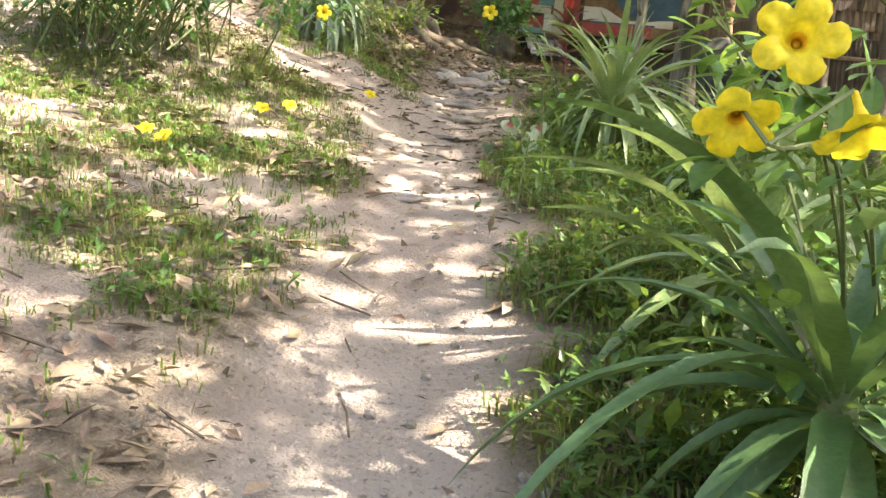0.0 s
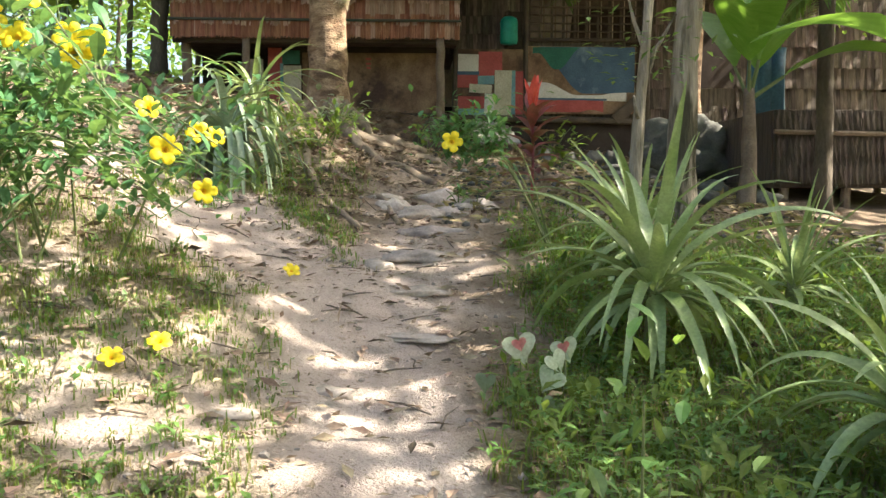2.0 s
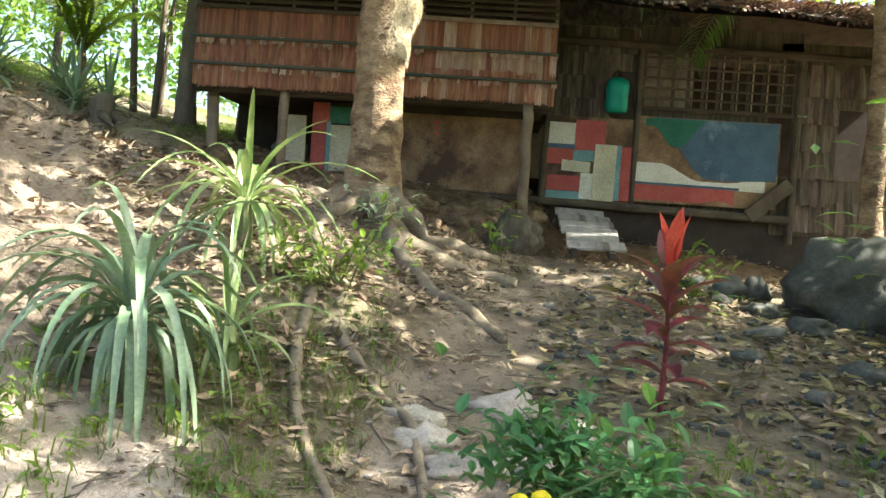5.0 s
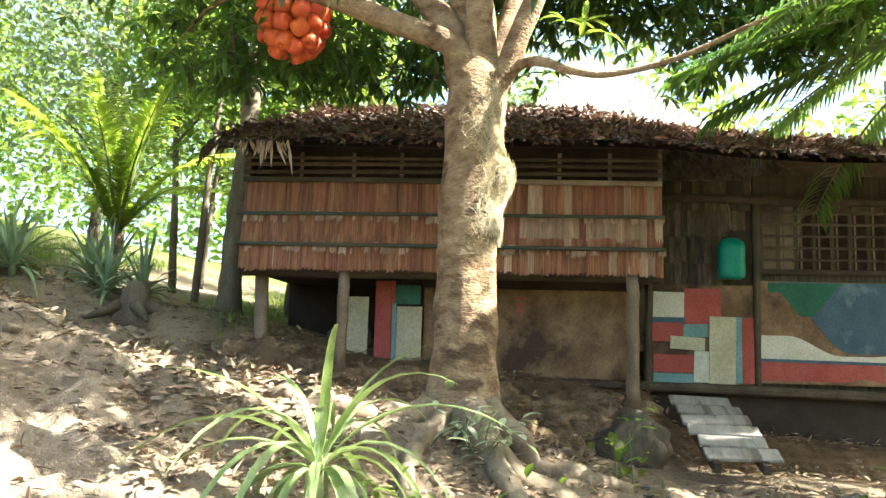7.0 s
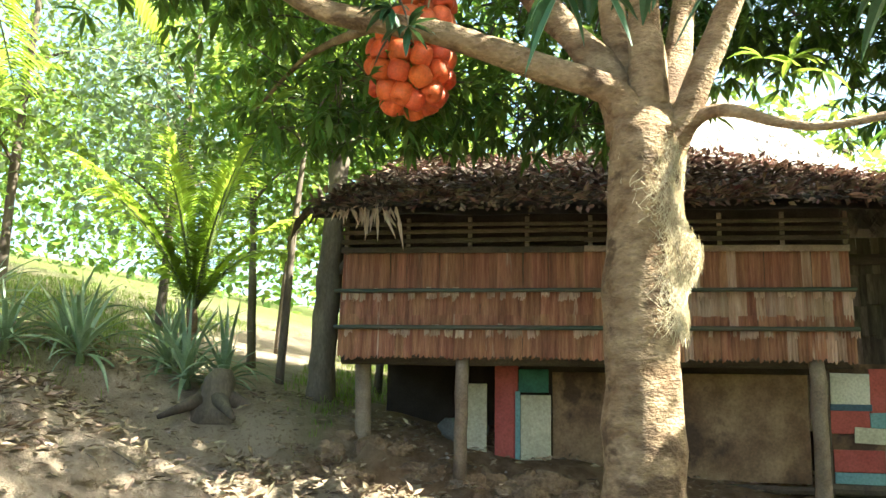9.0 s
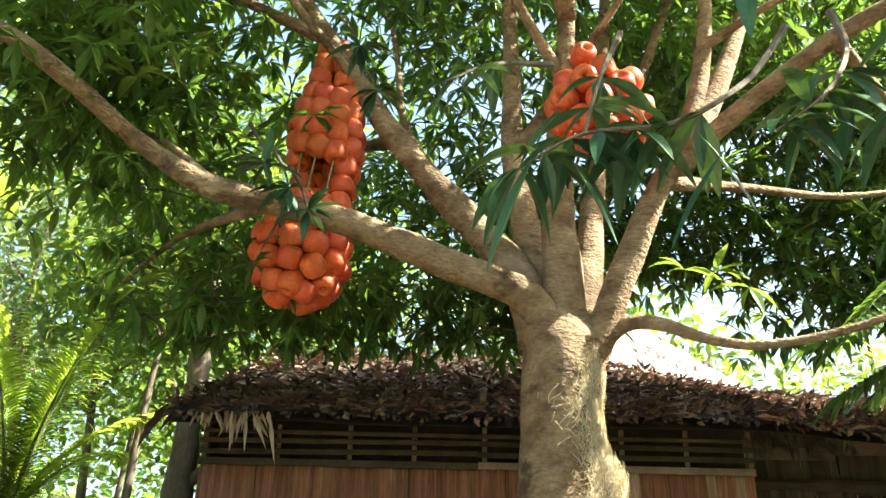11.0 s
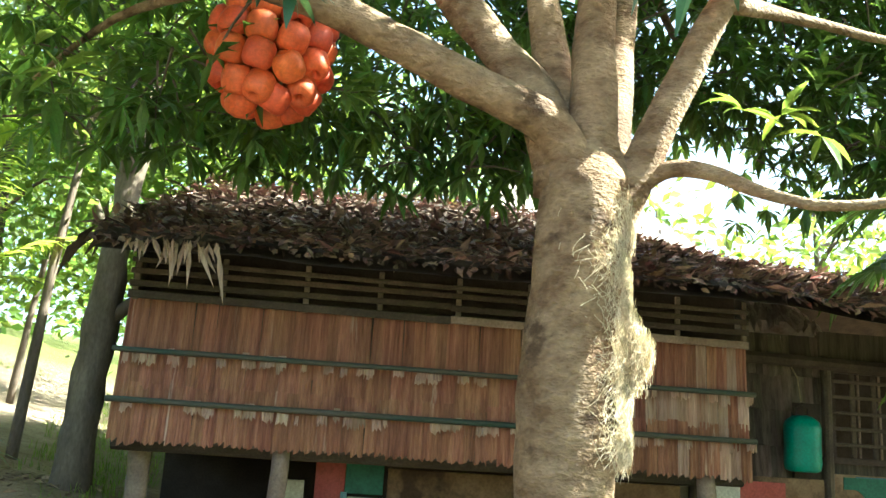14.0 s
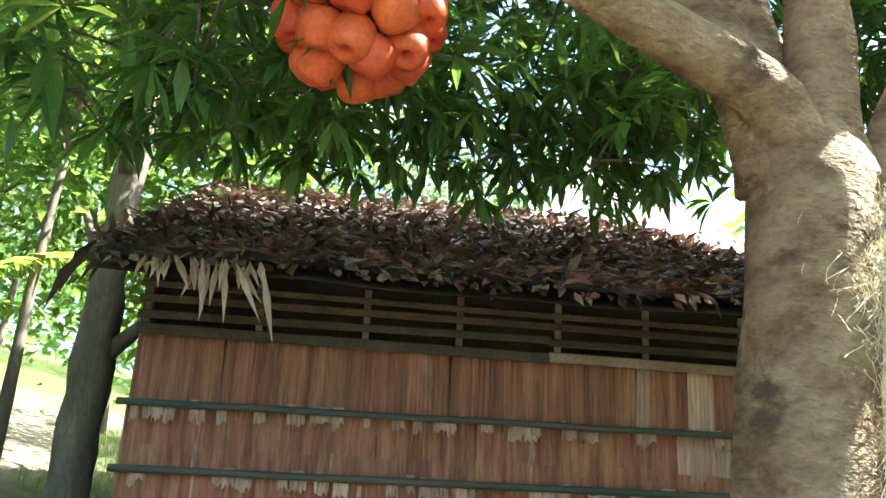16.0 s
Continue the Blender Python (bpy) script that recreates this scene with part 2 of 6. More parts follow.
M = dict(
    earth=ground_material(),
    grass=mat("grass", (0.12, 0.19, 0.035), (0.20, 0.25, 0.06), 1.5, 0.55, 0.0, island=0.4, trans=0.4),
    dry=mat("dry_grass", (0.36, 0.29, 0.15), (0.25, 0.19, 0.09), 2, 0.8, 0.0, island=0.35, trans=0.15),
    litter=mat("leaf_litter", (0.13, 0.085, 0.055), (0.40, 0.30, 0.20), 9, 0.8, 0.1, island=0.5),
    weed=mat("weed_leaf", (0.08, 0.17, 0.04), (0.14, 0.24, 0.055), 2, 0.42, 0.0, island=0.4, trans=0.35, spec=0.5),
    strap=mat("strap_leaf", (0.18, 0.27, 0.09), (0.28, 0.35, 0.16), 5, 0.4, 0.15, stretch=(1, 1, 1), island=0.25, trans=0.2, spec=0.5),
    strap_blue=mat("strap_leaf_grey", (0.15, 0.23, 0.13), (0.28, 0.35, 0.23), 5, 0.4, 0.15, island=0.25, trans=0.15, spec=0.5),
    strap_deep=mat("deep_strap_leaf", (0.07, 0.15, 0.05), (0.13, 0.22, 0.09), 5, 0.35, 0.15, island=0.25, trans=0.15, spec=0.5),
    mango=mat("tree_leaf", (0.045, 0.115, 0.028), (0.085, 0.17, 0.04), 1.3, 0.34, 0.05, island=0.55, trans=0.48, spec=0.5),
    # darker copy of the tree leaf, shade put into its colour
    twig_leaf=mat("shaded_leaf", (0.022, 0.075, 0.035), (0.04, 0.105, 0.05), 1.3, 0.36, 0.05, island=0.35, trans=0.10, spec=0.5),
    # lighter copy of the tree leaf, half light put into its colour
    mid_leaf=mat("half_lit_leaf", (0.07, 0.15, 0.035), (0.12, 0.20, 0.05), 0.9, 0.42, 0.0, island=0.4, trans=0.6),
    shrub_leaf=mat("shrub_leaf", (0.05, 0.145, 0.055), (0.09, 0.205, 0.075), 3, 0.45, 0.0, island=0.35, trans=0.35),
    # lightest leaf green, sunlight put into its colour
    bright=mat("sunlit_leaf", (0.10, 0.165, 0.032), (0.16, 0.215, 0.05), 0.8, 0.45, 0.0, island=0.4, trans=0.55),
    silver=mat("grey_green_leaf", (0.14, 0.19, 0.12), (0.20, 0.25, 0.18), 0.8, 0.45, 0.0, island=0.35, trans=0.5),
    palm_leaf=mat("palm_leaf", (0.23, 0.32, 0.045), (0.32, 0.38, 0.07), 1.0, 0.45, 0.0, island=0.25, trans=0.68),
    banana=mat("banana_leaf", (0.10, 0.24, 0.03), (0.15, 0.30, 0.05), 4, 0.4, 0.1, trans=0.45, stretch=(1, 8, 1)),
    bark=mat("bark", (0.19, 0.115, 0.065), (0.40, 0.285, 0.18), 5, 0.9, 1.0, 30, stretch=(1, 1, 1.8), c3=(0.12, 0.075, 0.046), mask=0.56, dist=0.025),
    bark_dark=mat("dark_bark", (0.085, 0.065, 0.048), (0.17, 0.135, 0.10), 5, 0.9, 0.6, 50, stretch=(1, 1, 0.4), rand=0.2),
    bark_grey=mat("split_bark", (0.20, 0.165, 0.12), (0.36, 0.31, 0.24), 7, 0.95, 0.9, 30, stretch=(1.6, 1.6, 0.25), c3=(0.075, 0.065, 0.04), mask=0.53, dist=0.03),
    # dark copy of the nipa, the right wall's shade in its colour
    nipa_dark=mat("old_nipa_shaded", (0.07, 0.05, 0.038), (0.15, 0.115, 0.09), 3, 0.85, 0.5, 30, island=0.5, stretch=(10, 10, 0.7)),
    root=mat("root_bark", (0.16, 0.12, 0.085), (0.28, 0.22, 0.155), 7, 0.9, 0.5, 50),
    nipa=mat("nipa", (0.19, 0.07, 0.04), (0.38, 0.18, 0.10), 2.6, 0.7, 0.7, 22, rand=0.15, stretch=(10, 10, 0.45), c3=(0.52, 0.38, 0.28), mask=0.63),
    nipa_pale=mat("pale_nipa", (0.36, 0.22, 0.15), (0.50, 0.36, 0.27), 2.2, 0.75, 0.6, 14, rand=0.25, stretch=(9, 9, 0.5), c3=(0.30, 0.15, 0.09), mask=0.62),
    # darkened for shade: gaps behind the wall strips, side hut walls
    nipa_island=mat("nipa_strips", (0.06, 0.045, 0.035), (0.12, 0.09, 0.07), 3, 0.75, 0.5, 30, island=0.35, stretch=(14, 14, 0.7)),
    thatch=mat("thatch", (0.115, 0.058, 0.04), (0.34, 0.235, 0.185), 3, 0.7, 0.3, 40, island=0.8, c3=(0.32, 0.13, 0.07), mask=0.61),
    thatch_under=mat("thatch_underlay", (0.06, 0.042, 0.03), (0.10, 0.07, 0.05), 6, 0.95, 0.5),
    # paler copy of the thatch, glaring sun put into its colour
    thatch_sunlit=mat("sunlit_thatch", (0.40, 0.34, 0.30), (0.62, 0.56, 0.50), 3, 0.7, 0.3, 40, island=0.5, c3=(0.22, 0.16, 0.13), mask=0.6),
    batten=mat("green_batten", (0.028, 0.06, 0.045), (0.10, 0.085, 0.06), 3, 0.65, 0.4, 60, stretch=(0.4, 1, 3), c3=(0.42, 0.40, 0.33), mask=0.64),
    wood=mat("old_wood", (0.17, 0.12, 0.085), (0.26, 0.20, 0.15), 4, 0.85, 0.5, 60, rand=0.25),
    wood_dark=mat("dark_wood", (0.055, 0.04, 0.03), (0.10, 0.075, 0.055), 4, 0.85, 0.4, 60, rand=0.25),
    wood_grey=mat("grey_plank", (0.30, 0.27, 0.25), (0.44, 0.40, 0.37), 4, 0.85, 0.4, 60, rand=0.15, stretch=(3, 0.5, 1), c3=(0.17, 0.145, 0.12), mask=0.54),
    ply=mat("brown_board", (0.14, 0.078, 0.043), (0.29, 0.19, 0.11), 3.2, 0.75, 0.2, 50, c3=(0.075, 0.042, 0.027), mask=0.54),
    red=mat("red_paint", (0.33, 0.06, 0.052), (0.41, 0.09, 0.075), 5, 0.6, 0.2, 50, c3=(0.28, 0.10, 0.08), mask=0.66),
    white=mat("white_paint", (0.56, 0.53, 0.46), (0.68, 0.65, 0.58), 5, 0.6, 0.2, 50, c3=(0.50, 0.44, 0.36), mask=0.64),
    cream=mat("cream_paint", (0.44, 0.40, 0.28), (0.55, 0.50, 0.37), 4, 0.6, 0.2, 50, c3=(0.36, 0.29, 0.19), mask=0.62),
    blue=mat("blue_paint", (0.045, 0.085, 0.14), (0.07, 0.125, 0.18), 4, 0.55, 0.1, 50, c3=(0.16, 0.22, 0.28), mask=0.62),
    teal=mat("teal_paint", (0.14, 0.27, 0.29), (0.20, 0.34, 0.34), 5, 0.6, 0.1, 50),
    green=mat("green_paint", (0.015, 0.10, 0.065), (0.025, 0.14, 0.09), 5, 0.5, 0.1, 50),
    jug=mat("green_plastic", (0.01, 0.25, 0.19), (0.02, 0.33, 0.25), 8, 0.4, 0.1, 60, trans=0.1, c3=(0.15, 0.33, 0.27), mask=0.66),
    float=mat("orange_float", (0.60, 0.095, 0.03), (0.72, 0.145, 0.045), 7, 0.5, 0.12, 60, island=0.14, rand=0.14, c3=(0.50, 0.11, 0.05), mask=0.66, spec=0.4),
    cord=mat("cord", (0.25, 0.20, 0.13), (0.35, 0.28, 0.18), 20, 0.9, 0.2),
    fibre=mat("fibre_net", (0.70, 0.59, 0.43), (0.80, 0.71, 0.56), 4, 0.9, 0.0, island=0.25, trans=0.25),
    stone=mat("stone", (0.31, 0.26, 0.215), (0.44, 0.375, 0.32), 6, 0.9, 0.5, 60, rand=0.2),
    subsoil=mat("brown_subsoil", (0.13, 0.082, 0.048), (0.25, 0.17, 0.105), 5, 0.95, 0.9, 40, island=0.2, dist=0.03),
    stone_dark=mat("grey_stone", (0.08, 0.078, 0.068), (0.15, 0.142, 0.125), 5, 0.9, 0.5, 60, rand=0.2, c3=(0.10, 0.13, 0.07), mask=0.62),
    petal=mat("yellow_petal", (0.90, 0.68, 0.02), (0.95, 0.76, 0.05), 12, 0.5, 0.0, trans=0.3),
    throat=mat("flower_throat", (0.92, 0.60, 0.03), (0.90, 0.52, 0.03), 12, 0.6, 0.0),
    pink=mat("pink_leaf", (0.52, 0.10, 0.11), (0.62, 0.26, 0.24), 10, 0.5, 0.0, trans=0.3),
    pale=mat("pale_leaf", (0.36, 0.44, 0.27), (0.50, 0.52, 0.38), 10, 0.5, 0.0, trans=0.3, c3=(0.30, 0.42, 0.20), mask=0.60),
    ti=mat("red_ti_leaf", (0.13, 0.025, 0.035), (0.30, 0.045, 0.05), 6, 0.4, 0.1, island=0.45, trans=0.3),
    # brighter red for the top leaves, backlight put into the colour
    ti_top=mat("backlit_ti_leaf", (0.62, 0.07, 0.05), (0.72, 0.11, 0.07), 6, 0.45, 0.1),
    stem=mat("green_stem", (0.12, 0.16, 0.06), (0.18, 0.20, 0.09), 6, 0.7, 0.1),
    tarp=mat("blue_tarp", (0.03, 0.09, 0.13), (0.05, 0.13, 0.17), 3, 0.5, 0.5, 30),
    # near-black brown, shade put into the colour; also the jug's black handle
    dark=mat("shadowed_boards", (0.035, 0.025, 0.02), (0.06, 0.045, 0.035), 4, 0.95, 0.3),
)

# ---- ground ----
PATH_MAIN = [(1.0, -3.0), (0.95, 0.5), (0.97, 2.5), (1.05, 3.8), (0.98, 4.5), (0.82, 5.6), (0.55, 6.6)]
PATH_LEFT = [(0.55, 6.6), (0.1, 7.0), (-0.75, 8.2), (-1.5, 9.6), (-2.4, 11.4), (-3.3, 13.4), (-4.6, 17.0), (-6, 24)]
PATH_RIGHT = [(0.78, 5.4), (0.95, 7.2), (0.92, 8.4), (0.95, 10.0), (1.25, 11.6), (1.8, 13.2)]
PROFILE_Y = [-60, -5, 0.6, 4.3, 5.5, 7.4, 8.2, 9.1, 11.1, 13.15, 14.4, 14.85, 15.4, 20, 40, 90]
PROFILE_Z = [-9, -0.75, 0.08, 0.66, 0.80, 1.14, 1.27, 1.42, 1.70, 1.97, 2.02, 2.50, 2.66, 3.1, 4.2, 6.0]
BANK_Y = [-5, 0, 4, 5.4, 7, 9, 12, 13.5, 14.6, 20, 40]
BANK_A = [0.05, 0.08, 0.12, 0.17, 0.27, 0.32, 0.31, 0.22, 0.14, 0.08, 0.05]


def soft(u, k=0.35):
    return k * np.logaddexp(0, u / k)


def along(px, pts):
    """Distance of each (x, y) to the line through pts."""
    best = np.full(px.shape[:-1], 1e9)
    for a, b in zip(pts[:-1], pts[1:]):
        a, b = np.array(a), np.array(b)
        d = b - a
        t = np.clip(((px - a) @ d) / (d @ d), 0, 1)
        best = np.minimum(best, np.linalg.norm(px - (a + t[..., None] * d), axis=-1))
    return best


def height(x, y):
    x, y = np.asarray(x, float), np.asarray(y, float)
    z = np.interp(y, PROFILE_Y, PROFILE_Z) * 0.5 + (np.interp(y - 0.25, PROFILE_Y, PROFILE_Z) + np.interp(y + 0.25, PROFILE_Y, PROFILE_Z)) * 0.25
    a = np.interp(y, BANK_Y, BANK_A)
    z = z + a * soft(0.8 - x) - 0.42 * smooth(14.1, 15.0, y) * smooth(1.45, 1.95, x) + 0.17 * soft(-3.4 - x, 0.8) - 0.10 * soft(x - 2.2) - 0.04 * soft(-12 - x, 2)
    z = z + 0.2 * np.exp(-((x - 0.0) ** 2 + (y - 12.7) ** 2) / 0.8)
    z = z + 0.018 * np.sin(2.1 * x + 1.3 * y) + 0.014 * np.sin(4.7 * x - 3.1 * y + 1) + 0.01 * np.sin(9 * y + 3 * np.sin(3 * x))
    lump = smooth(8.0, 9.5, y) * smooth(15.2, 14.6, y) * smooth(1.3, 0.8, x)
    z = z + lump * (0.030 * np.sin(5.3 * x + 6.1 * y + 2 * np.sin(3.1 * x)) + 0.022 * np.sin(11 * x - 7 * y + 2 * np.sin(4 * y)) + 0.012 * np.sin(19 * x + 17 * y))
    p = np.stack([x, y], -1)
    d = np.minimum(np.minimum(along(p, PATH_MAIN), along(p, PATH_LEFT)), along(p, PATH_RIGHT))
    return z - 0.06 * np.exp(-(d / 0.4) ** 2)


def wob(x, y, s=1.0, k=0.0):
    return noise.noise(Vector((x * s, y * s, k)))


def surface(x, y):
    """The ground's height with its lumps, and the two noises that shape them."""
    x, y = np.asarray(x, float), np.asarray(y, float)
    n1 = np.array([wob(a, b, 1.7) + 0.6 * wob(a, b, 5.0, 3) for a, b in zip(x, y)])
    n2 = np.array([wob(a, b, 2.6, 9) + 0.5 * wob(a, b, 9.0, 5) for a, b in zip(x, y)])
    rough = smooth(0.6, -0.6, x) * smooth(8.5, 10.5, y) * smooth(15.5, 14.5, y)
    face = np.exp(-((y - 14.62) / 0.22) ** 2) * smooth(1.6, 1.2, x) * smooth(-4.0, -2.6, x)
    z = height(x, y) + 0.16 * face * (np.abs(n2) - 0.25) + 0.15 * rough * np.abs(n2) + 0.07 * rough * n1 + np.where((abs(x) < 7) & (y > -4) & (y < 17), 0.022 * n2 + 0.015 * n1, 0)
    flat = np.exp(-(along(np.stack([x, y], -1), PATH_MAIN) / 0.5) ** 2)
    return z - 0.7 * flat * (0.022 * n2 + 0.015 * n1), n1, n2


def on(x, y):
    return float(surface([x], [y])[0][0])


def make_ground():
    xs = np.concatenate([-np.geomspace(300, 6.4, 24), np.arange(-6, 6.51, 0.075), np.geomspace(6.9, 300, 24)])
    ys = np.concatenate([-np.geomspace(300, 3.4, 22), np.arange(-3, 16.6, 0.075), np.geomspace(17, 400, 28)])
    gx, gy = np.meshgrid(xs, ys)
    fx, fy = gx.ravel(), gy.ravel()
    p = np.stack([fx, fy], -1)
    dm, dl, dr = along(p, PATH_MAIN), along(p, PATH_LEFT), along(p, PATH_RIGHT)
    zz, n1, n2 = surface(fx, fy)
    sand = np.maximum.reduce([1 - smooth(0.20, 0.38, dm + 0.13 * n1), (1 - smooth(0.40, 0.85, dl + 0.22 * n1)) * (0.15 + 0.85 * smooth(9.0, 7.6, fy)), 0.9 * (1 - smooth(0.18, 0.42, dr + 0.25 * n1)) * (0.2 + 0.8 * smooth(9.0, 8.0, fy))])
    bare = (0.25 + 0.6 * smooth(-0.2, 0.45, -n1)) * (fx < 1.2) * smooth(8.0, 7.0, fy)
    sand = np.maximum(sand, bare)
    far = smooth(16, 24, np.hypot(fx, fy - 8))
    green = np.maximum(grassy(fx, fy, dm, dl, dr, n1) * 0.55, far) * (1 - sand * 0.9)
    w = len(xs)
    faces = [(j * w + i, j * w + i + 1, (j + 1) * w + i + 1, (j + 1) * w + i) for j in range(len(ys) - 1) for i in range(w - 1)]
    g = Geo()
    g.v, g.f = list(zip(fx.tolist(), fy.tolist(), zz.tolist())), faces
    me = g.mesh("ground", M["earth"], True)
    cut = smooth(14.0, 14.35, fy + 0.2 * n1) * smooth(18.6, 18.2, fy) * smooth(-2.9, -2.0, fx + 0.3 * n2) * smooth(7.0, 6.0, fx)
    for key, val in (("sand", sand), ("green", green), ("cut", cut)):
        me.attributes.new(key, "FLOAT", "POINT").data.foreach_set("value", val.astype(np.float32))
    return tagged(new("ground", me), "pale sandy footpath and bare brown earth with grass", "ground", kind="structure")


def grassy(x, y, dm, dl, dr, n1):
    """How thick the grass stands, 0 to 1."""
    d = np.minimum(np.minimum(dm - 0.1, dl - 0.15), dr)
    right = smooth(0.2, 0.42, d + 0.22 * n1 - 0.3 * smooth(5.3, 6.0, y)) * (x > 0.9) * smooth(8.8, 6.9, y - 0.4 * n1)
    left = smooth(0.16, 0.4, d) * (x <= 0.95) * smooth(7.4, 6.2, y) * (0.22 + 0.78 * smooth(-0.25, 0.45, n1)) * (0.12 + 0.88 * smooth(2.3, 3.1, y + 0.5 * n1))
    mid = smooth(0.25, 0.5, d) * (x > -0.5) * (x < 1.0) * smooth(5.6, 6.5, y) * smooth(10.8, 9.5, y) * 0.7
    hill = smooth(0.5, 1.2, d) * (x < -2.6) * (y > 7) * 0.7
    return np.maximum.reduce([right, left, mid, hill])


make_ground()


# ---- the house on posts ----
def strip_mesh(w, h, k, m="nipa"):
    """One split palm strip: thin, slightly cupped, with an uneven lower end."""
    r = random.Random(k)
    g = Geo()
    n, v, f = 7, [], []
    for i in range(n):
        x = -w / 2 + w * i / (n - 1)
        y = -0.006 if i % 2 else 0.0
        lo = r.uniform(-0.03, 0.012)
        v += [(x, y - 0.004, lo), (x, y, h), (x, y + 0.007, lo), (x, y + 0.007, h)]
    for i in range(n - 1):
        a = 4 * i
        f += [(a, a + 4, a + 5, a + 1), (a + 2, a + 6, a + 4, a)]
    g.v, g.f = v, f
    return g.mesh("palm_strip", M[m])


def bar(c, s, m=None, b=0.006):
    return Geo().box(c, s, m, b)


def rough_beam(a, b, r, n=7, seed=0.0, k=5, bend=0.01):
    """Unsawn pole or beam from a to b."""
    a, b = Vector(a), Vector(b)
    pts = [a.lerp(b, i / k) + Vector((noise.noise(Vector((seed, i, 0))), noise.noise(Vector((seed, i, 5))), noise.noise(Vector((seed, i, 9))) * 0.5)) * bend for i in range(k + 1)]
    return Geo().tube(pts, [r * (1 + 0.12 * noise.noise(Vector((i, seed, 3)))) for i in range(k + 1)], n, 0.15, seed)


XL, XR, YF = -2.42, 1.6, 14.6          # front wall of the raised room
house = thing("stilt_house", "brown palm-thatched house raised on wooden posts", "house", (0, 0, 0))

back = Geo().box((-0.4, 17.9, 4.4), (4.1, 0.06, 1.5))
part("back_wall", back, M["wood_dark"], house)
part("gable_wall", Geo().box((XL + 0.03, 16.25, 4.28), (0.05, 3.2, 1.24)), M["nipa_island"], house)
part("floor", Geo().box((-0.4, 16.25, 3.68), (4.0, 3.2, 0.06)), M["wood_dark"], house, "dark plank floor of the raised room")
# dark backing panel puts shade into the gaps between strips
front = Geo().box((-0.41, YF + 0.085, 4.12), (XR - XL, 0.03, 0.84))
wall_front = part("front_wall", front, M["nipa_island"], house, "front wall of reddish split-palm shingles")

# rows of palm strips: (lower edge, height, outward offset)
STRIP_ROWS = [(4.13, 0.40, 0.000), (3.98, 0.225, -0.020), (3.84, 0.16, -0.036), (3.665, 0.235, -0.052)]
strips = [[strip_mesh(0.073, h, 10 * i + k) for k in range(4)] for i, (z, h, o) in enumerate(STRIP_ROWS)]
pale = [[strip_mesh(0.073, h, 50 + 10 * i + k, "nipa_pale") for k in range(3)] for i, (z, h, o) in enumerate(STRIP_ROWS)]
for i, (z, h, o) in enumerate(STRIP_ROWS):
    n = 58
    for j in range(n):
        x = XL + (j + 0.5) * (XR - XL) / n
        light = (0.85 if i == 1 and x > 0.3 else 0.14 if x > 0.3 else 0.03) > R.random()
        ob = part("palm_strip", (pale[i][R.randrange(3)] if light else strips[i][R.randrange(4)]), None, wall_front)
        zz = z + R.uniform(-0.008, 0.008) + 0.012 * wob(x, i, 2.0) - 0.012 * (x > 0.2) * (i > 0) * R.random()
        ob.matrix_basis = pose(x + R.uniform(-0.004, 0.004), YF + 0.028 + o - R.uniform(0, 0.006), zz, R.uniform(-0.9, -0.3) / h, R.uniform(-1.2, 1.2), R.uniform(-3, 3))
scrap = [strip_mesh(0.07, 0.075, 200 + k, "nipa_pale") for k in range(4)]
for j in range(110):
    zf, x = (4.125, R.uniform(XL, XR)) if j % 2 else (3.83, R.uniform(XL, XR))
    ob = part("palm_strip", scrap[j % 4], None, wall_front)
    ob.matrix_basis = pose(x, YF - 0.028 - (0.014 if j % 2 else 0.02), zf + R.uniform(-0.012, 0.03), R.uniform(-6, -2), R.uniform(-7, 7), R.uniform(-6, 6)) @ Matrix.Diagonal((R.uniform(0.25, 1.0), 1, R.uniform(0.5, 1.0), 1))
for z, r in ((4.19, 0.017), (3.89, 0.019)):
    part("batten", rough_beam((XL - 0.03, YF - 0.06, z + 0.005), (XR + 0.02, YF - 0.06, z), r, 6, z, 14, 0.012), M["batten"], house, "faded green bamboo batten", True)
for i, (z, hh) in enumerate(((4.535, 0.05), (4.615, 0.038), (4.69, 0.035), (4.75, 0.03))):
    for k in range(2):
        xa, xb = (XL, -0.4) if k == 0 else (-0.4, XR)
        part("rail", Geo().box((0, 0, 0), (xb - xa, 0.02, hh), pose((xa + xb) / 2, YF - 0.005 * (k + 1), z - 0.012 * k, 0, R.uniform(-0.4, 0.6), 0), 0.004), M["wood" if (i, k) == (0, 1) else "wood_dark"], house, "weathered rail board")
for x in (-2.38, -1.85, -1.33, -0.86, -0.35, 0.12, 0.65, 1.12, 1.58):
    part("upright", Geo().box((x, YF + 0.018, 4.66), (0.035, 0.02, 0.30), None, 0.004), M["wood"], house)
for x, y, z0, r in ((1.35, 14.67, 2.45, 0.06), (-1.40, 14.67, 2.70, 0.055), (-2.28, 14.95, 2.7, 0.07), (-2.1, 16.6, 2.7, 0.07), (-1.0, 16.9, 2.6, 0.06), (1.4, 17.6, 2.6, 0.06), (-2.3, 17.7, 2.7, 0.06)):
    part("post", rough_beam((x, y, z0), (x + R.uniform(-0.03, 0.03), y, 3.70), r, 10, x * 7, 6, 0.02), M["wood"], house, "round weathered post", True)
# dark sheet added to put shade behind the rails
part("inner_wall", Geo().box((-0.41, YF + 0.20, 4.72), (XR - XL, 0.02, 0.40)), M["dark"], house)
part("beam", rough_beam((XL, 14.72, 3.64), (XR, 14.72, 3.64), 0.045, 8, 3, 8), M["wood_dark"], house)
part("lower_beam", rough_beam((-0.9, 15.22, 2.66), (1.55, 15.2, 2.63), 0.035, 8, 8, 8), M["wood_dark"], house)

